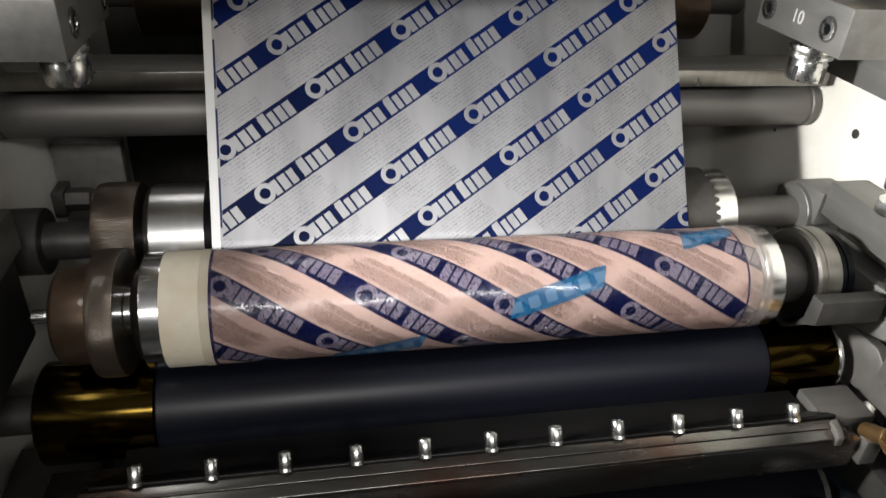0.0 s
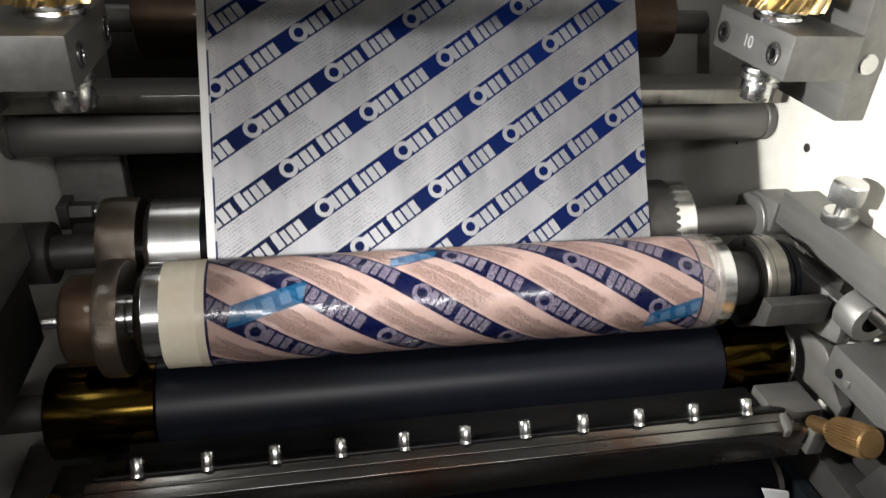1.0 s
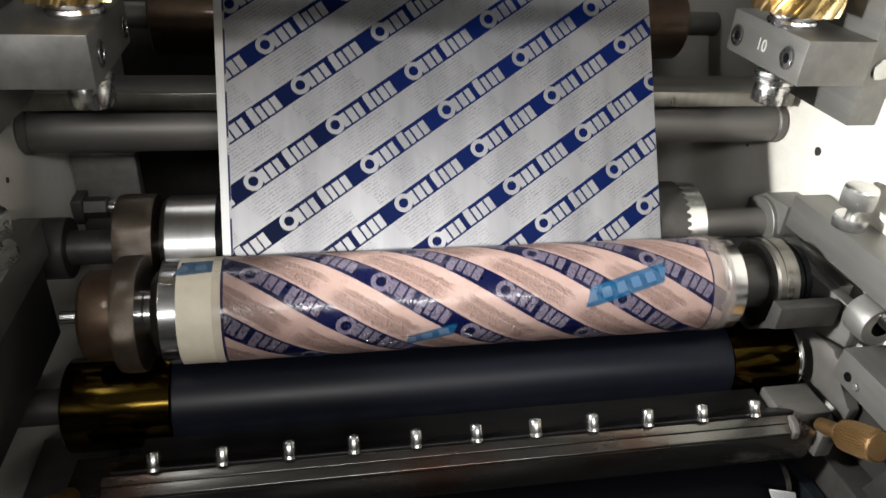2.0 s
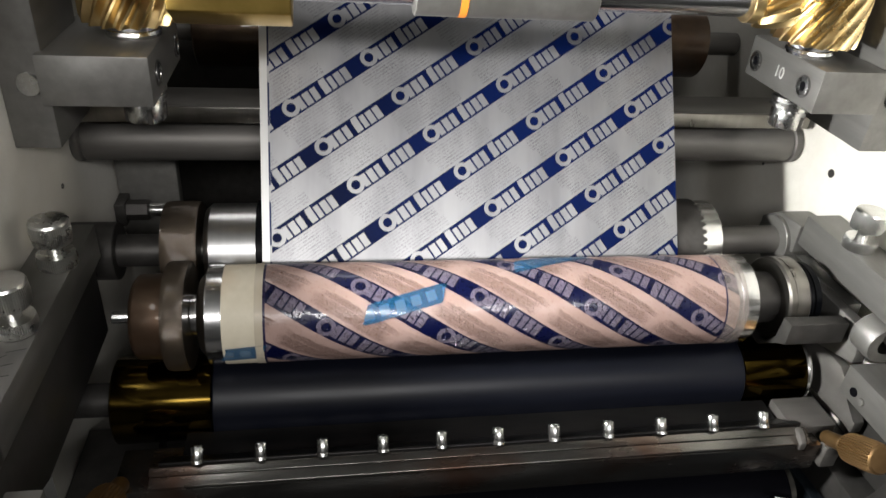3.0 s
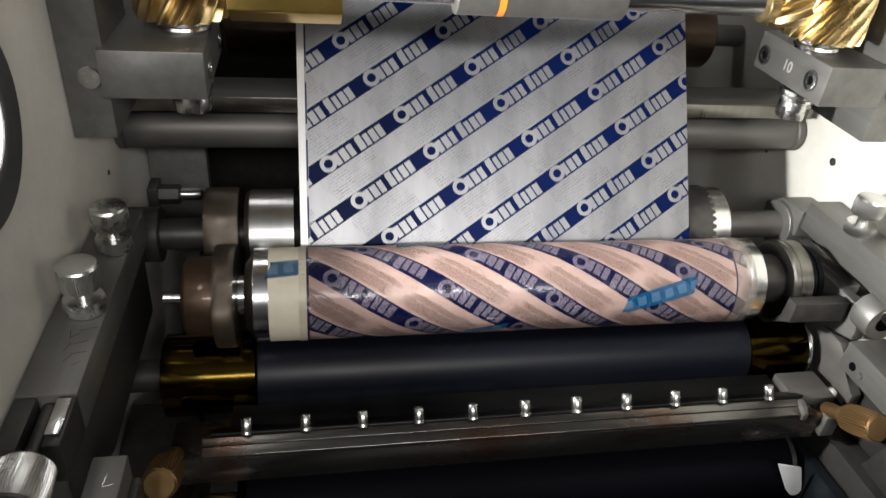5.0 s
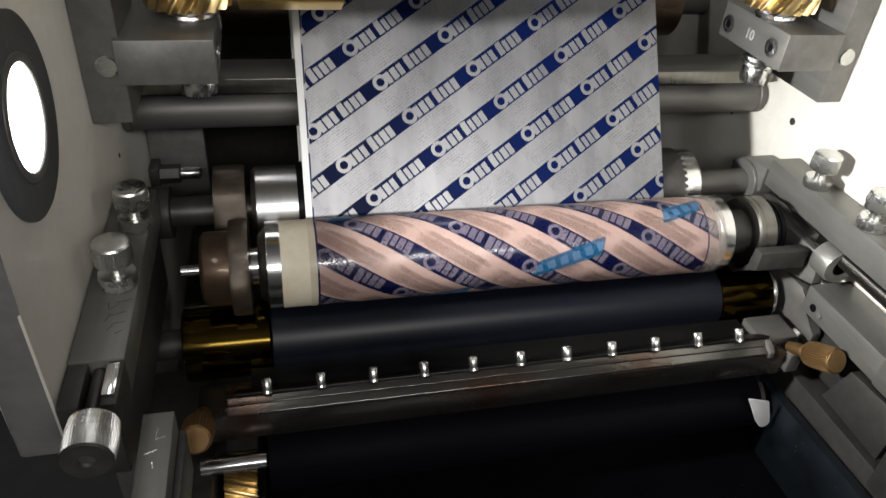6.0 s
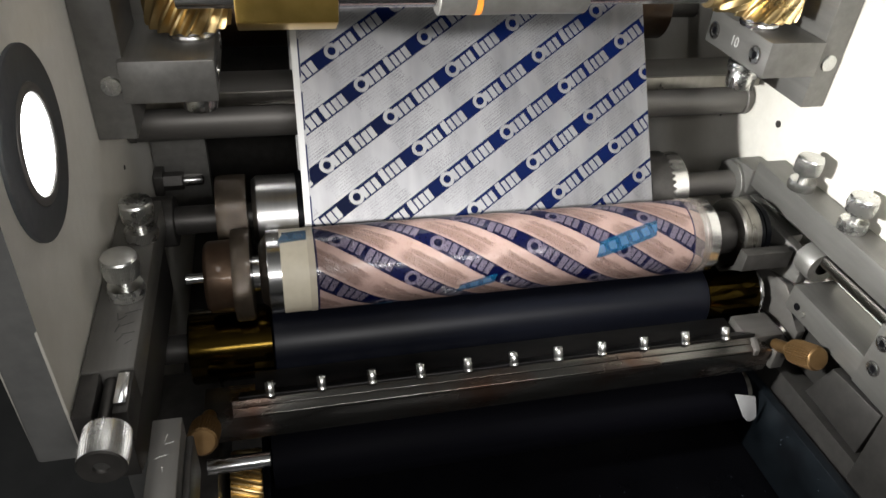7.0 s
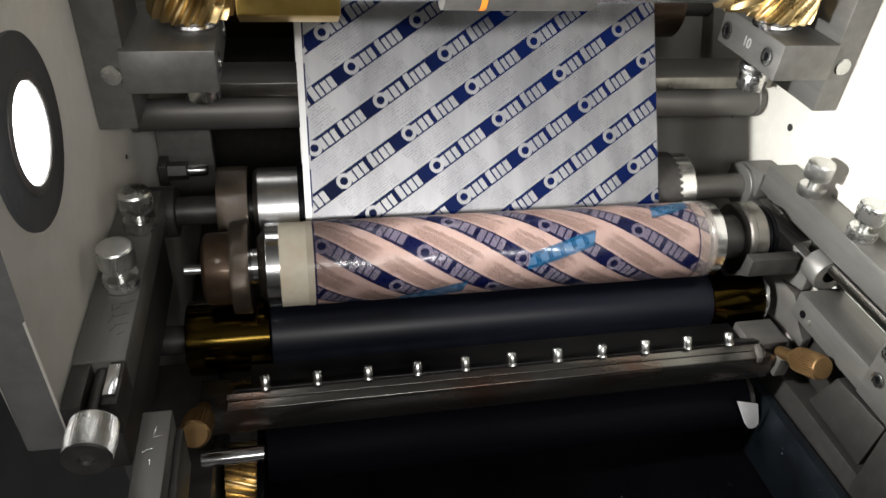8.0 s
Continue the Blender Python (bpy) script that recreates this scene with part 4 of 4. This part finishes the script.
# tapped holes: raised rims round dark discs that paint in the shade inside
for sx, y, z, r in ((1, 0.146, 1.131, 0.0036), (1, 0.236, 1.098, 0.0014), (-1, 0.160, 1.115, 0.002)):
    bm = lathe(bm_new(), [(0, 0), (0, r), (-sx * 0.0006, r * 1.02), (-sx * 0.0006, r * 0.75), (-sx * 0.0002, r * 0.7), (-sx * 0.0002, 0)], "x", (sx * WALL_X, y, z), 24)
    tagged(part("tapped_hole", bm, DARK_STEEL), "small tapped hole in the side frame", "hole")

# ---------------------------------------------------------------- ink pan and the roller in it
pan = empty("ink_pan", "black ink pan smeared with ink under the rollers", "ink pan", (0, -0.12, 0.86))
part("bottom", box(bm_new(), (-0.212, -0.36, 0.858), (0.262, 0.10, 0.862), 0.0005), INK_AND_HOLE_BLACK, pan)
part("side", prism(bm_new(), [(0.10, 0.8625), (-0.36, 0.8625), (-0.36, 0.945), (0.10, 0.930)], "x", 0.252, 0.262, 0.001), PAN_STEEL, pan)
part("side", prism(bm_new(), [(0.10, 0.8625), (-0.36, 0.8625), (-0.36, 0.930), (0.10, 0.930)], "x", -0.212, -0.206, 0.001), INK_AND_HOLE_BLACK, pan)
part("front", box(bm_new(), (-0.2055, -0.36, 0.8625), (0.2515, -0.355, 0.92), 0.0005), INK_AND_HOLE_BLACK, pan)
fr = empty("fountain_roller", "black fountain roller turning in the ink pan", "roller", (0, 0.006, 0.915))
part("body", rod(bm_new(), -0.204, 0.238, 0.030, "x", (0, 0.006, 0.915), 72), surface("wet_black_roller", (0.002, 0.002, 0.003), (0.004, 0.004, 0.006), 0.0, 0.55, 90, (0.05, 1, 1), 0.2, 0.1, None, 9, 0.0, 0.03), fr)
part("end_ring", lathe(bm_new(), [(0.238, 0.0), (0.238, 0.024), (0.246, 0.024), (0.2465, 0.0225), (0.2465, 0)], "x", (0, 0.006, 0.915), 48), RING_STEEL, fr)
part("journal", rod(bm_new(), -0.252, -0.204, 0.0065, "x", (0, -0.028, 0.951), 24), CHROME, fr, "bright steel journal")
tagged(part("wiper_tab", prism(bm_new(), [(0.2125, 0.9475), (0.2360, 0.9405), (0.2440, 0.9200), (0.2470, 0.9120), (0.2460, 0.9075), (0.2425, 0.9055), (0.2380, 0.9070), (0.2320, 0.9140)], "y", -0.0285, -0.0265, 0.0005), surface("white_plastic", (0.6, 0.6, 0.6), (0.7, 0.7, 0.7), 0, 0.5)), "small white plastic wiper tab over the pan", "wiper tab")
low_gear = part("drive_gear", gear(bm_new(), -0.240, -0.214, 0.030, 0.0035, 24, 0.3, "x", (0, 0.0, 0.885), 6), BRASS)
tagged(low_gear, "brass drive gear below the blade holder", "gear")
tagged(part("lower_cover", box(bm_new(), (-0.303, -0.12, 0.84), (-0.2465, 0.10, 0.93), 0.001), DARK_STEEL), "dark steel cover below the rail", "cover")
tagged(part("lower_cover", box(bm_new(), (0.2655, -0.36, 0.84), (0.303, 0.10, 0.955), 0.001), DARK_STEEL), "dark steel cover below the arm", "cover")
tagged(part("under_tray", box(bm_new(), (-0.303, -0.40, 0.80), (0.303, 0.50, 0.82), 0.001), DARK_STEEL), "dark steel tray under the ink pan", "tray")

# drops of ink on the pan's floor and side, their wet glints painted as pale colour
rng = random.Random(7)
bm = bm_new()
for k in range(56):
    r = rng.uniform(0.00025, 0.0007)
    if k < 34:
        at = (rng.uniform(0.02, 0.245), rng.uniform(-0.20, -0.05), 0.8622)
    else:
        at = (0.2518, rng.uniform(-0.20, -0.04), rng.uniform(0.875, 0.925))
    bmesh.ops.create_icosphere(bm, subdivisions=1, radius=r, matrix=Matrix.Translation(at) @ Matrix.Diagonal((1, 1, 0.6, 1)))
tagged(part("ink_droplets", bm, surface("ink_drop_glint", (0.10, 0.13, 0.17), (0.3, 0.36, 0.42), 0.2, 0.12)), "tiny ink drops spattered in the pan, painted pale as glints", "ink drops", "", "stuff")

# ---------------------------------------------------------------- what moves
TURNS = ((0, -270), (1.4, 360), (2.8, 1001), (3.6, 1384), (4.3, 1733), (5.0, 2094), (6.4, 2834), (7.7, 3524), (8.0, 3685))


def turned(t):
    """Degrees that the plate cylinder has turned."""
    return float(np.interp(t, [a for a, _ in TURNS], [b for _, b in TURNS]))


def motions():
    steps = [k * 0.1 for k in range(81)]
    for thing, ratio in ((plate, 1.0), (drum, -1.0), (ink, -1.02)):
        x, y, z = thing.location
        walk(thing, [(t, pose(x, y, z, ratio * turned(t), 0, 0)) for t in steps])
    fine = [k / 15 for k in range(121)]
    for i, strip in enumerate(film_strips):
        walk(strip, [(t, run_pose((i + 0.5) * STRIP + (turned(t) - 1340.5) / 360 * REPEAT)) for t in fine])


motions()
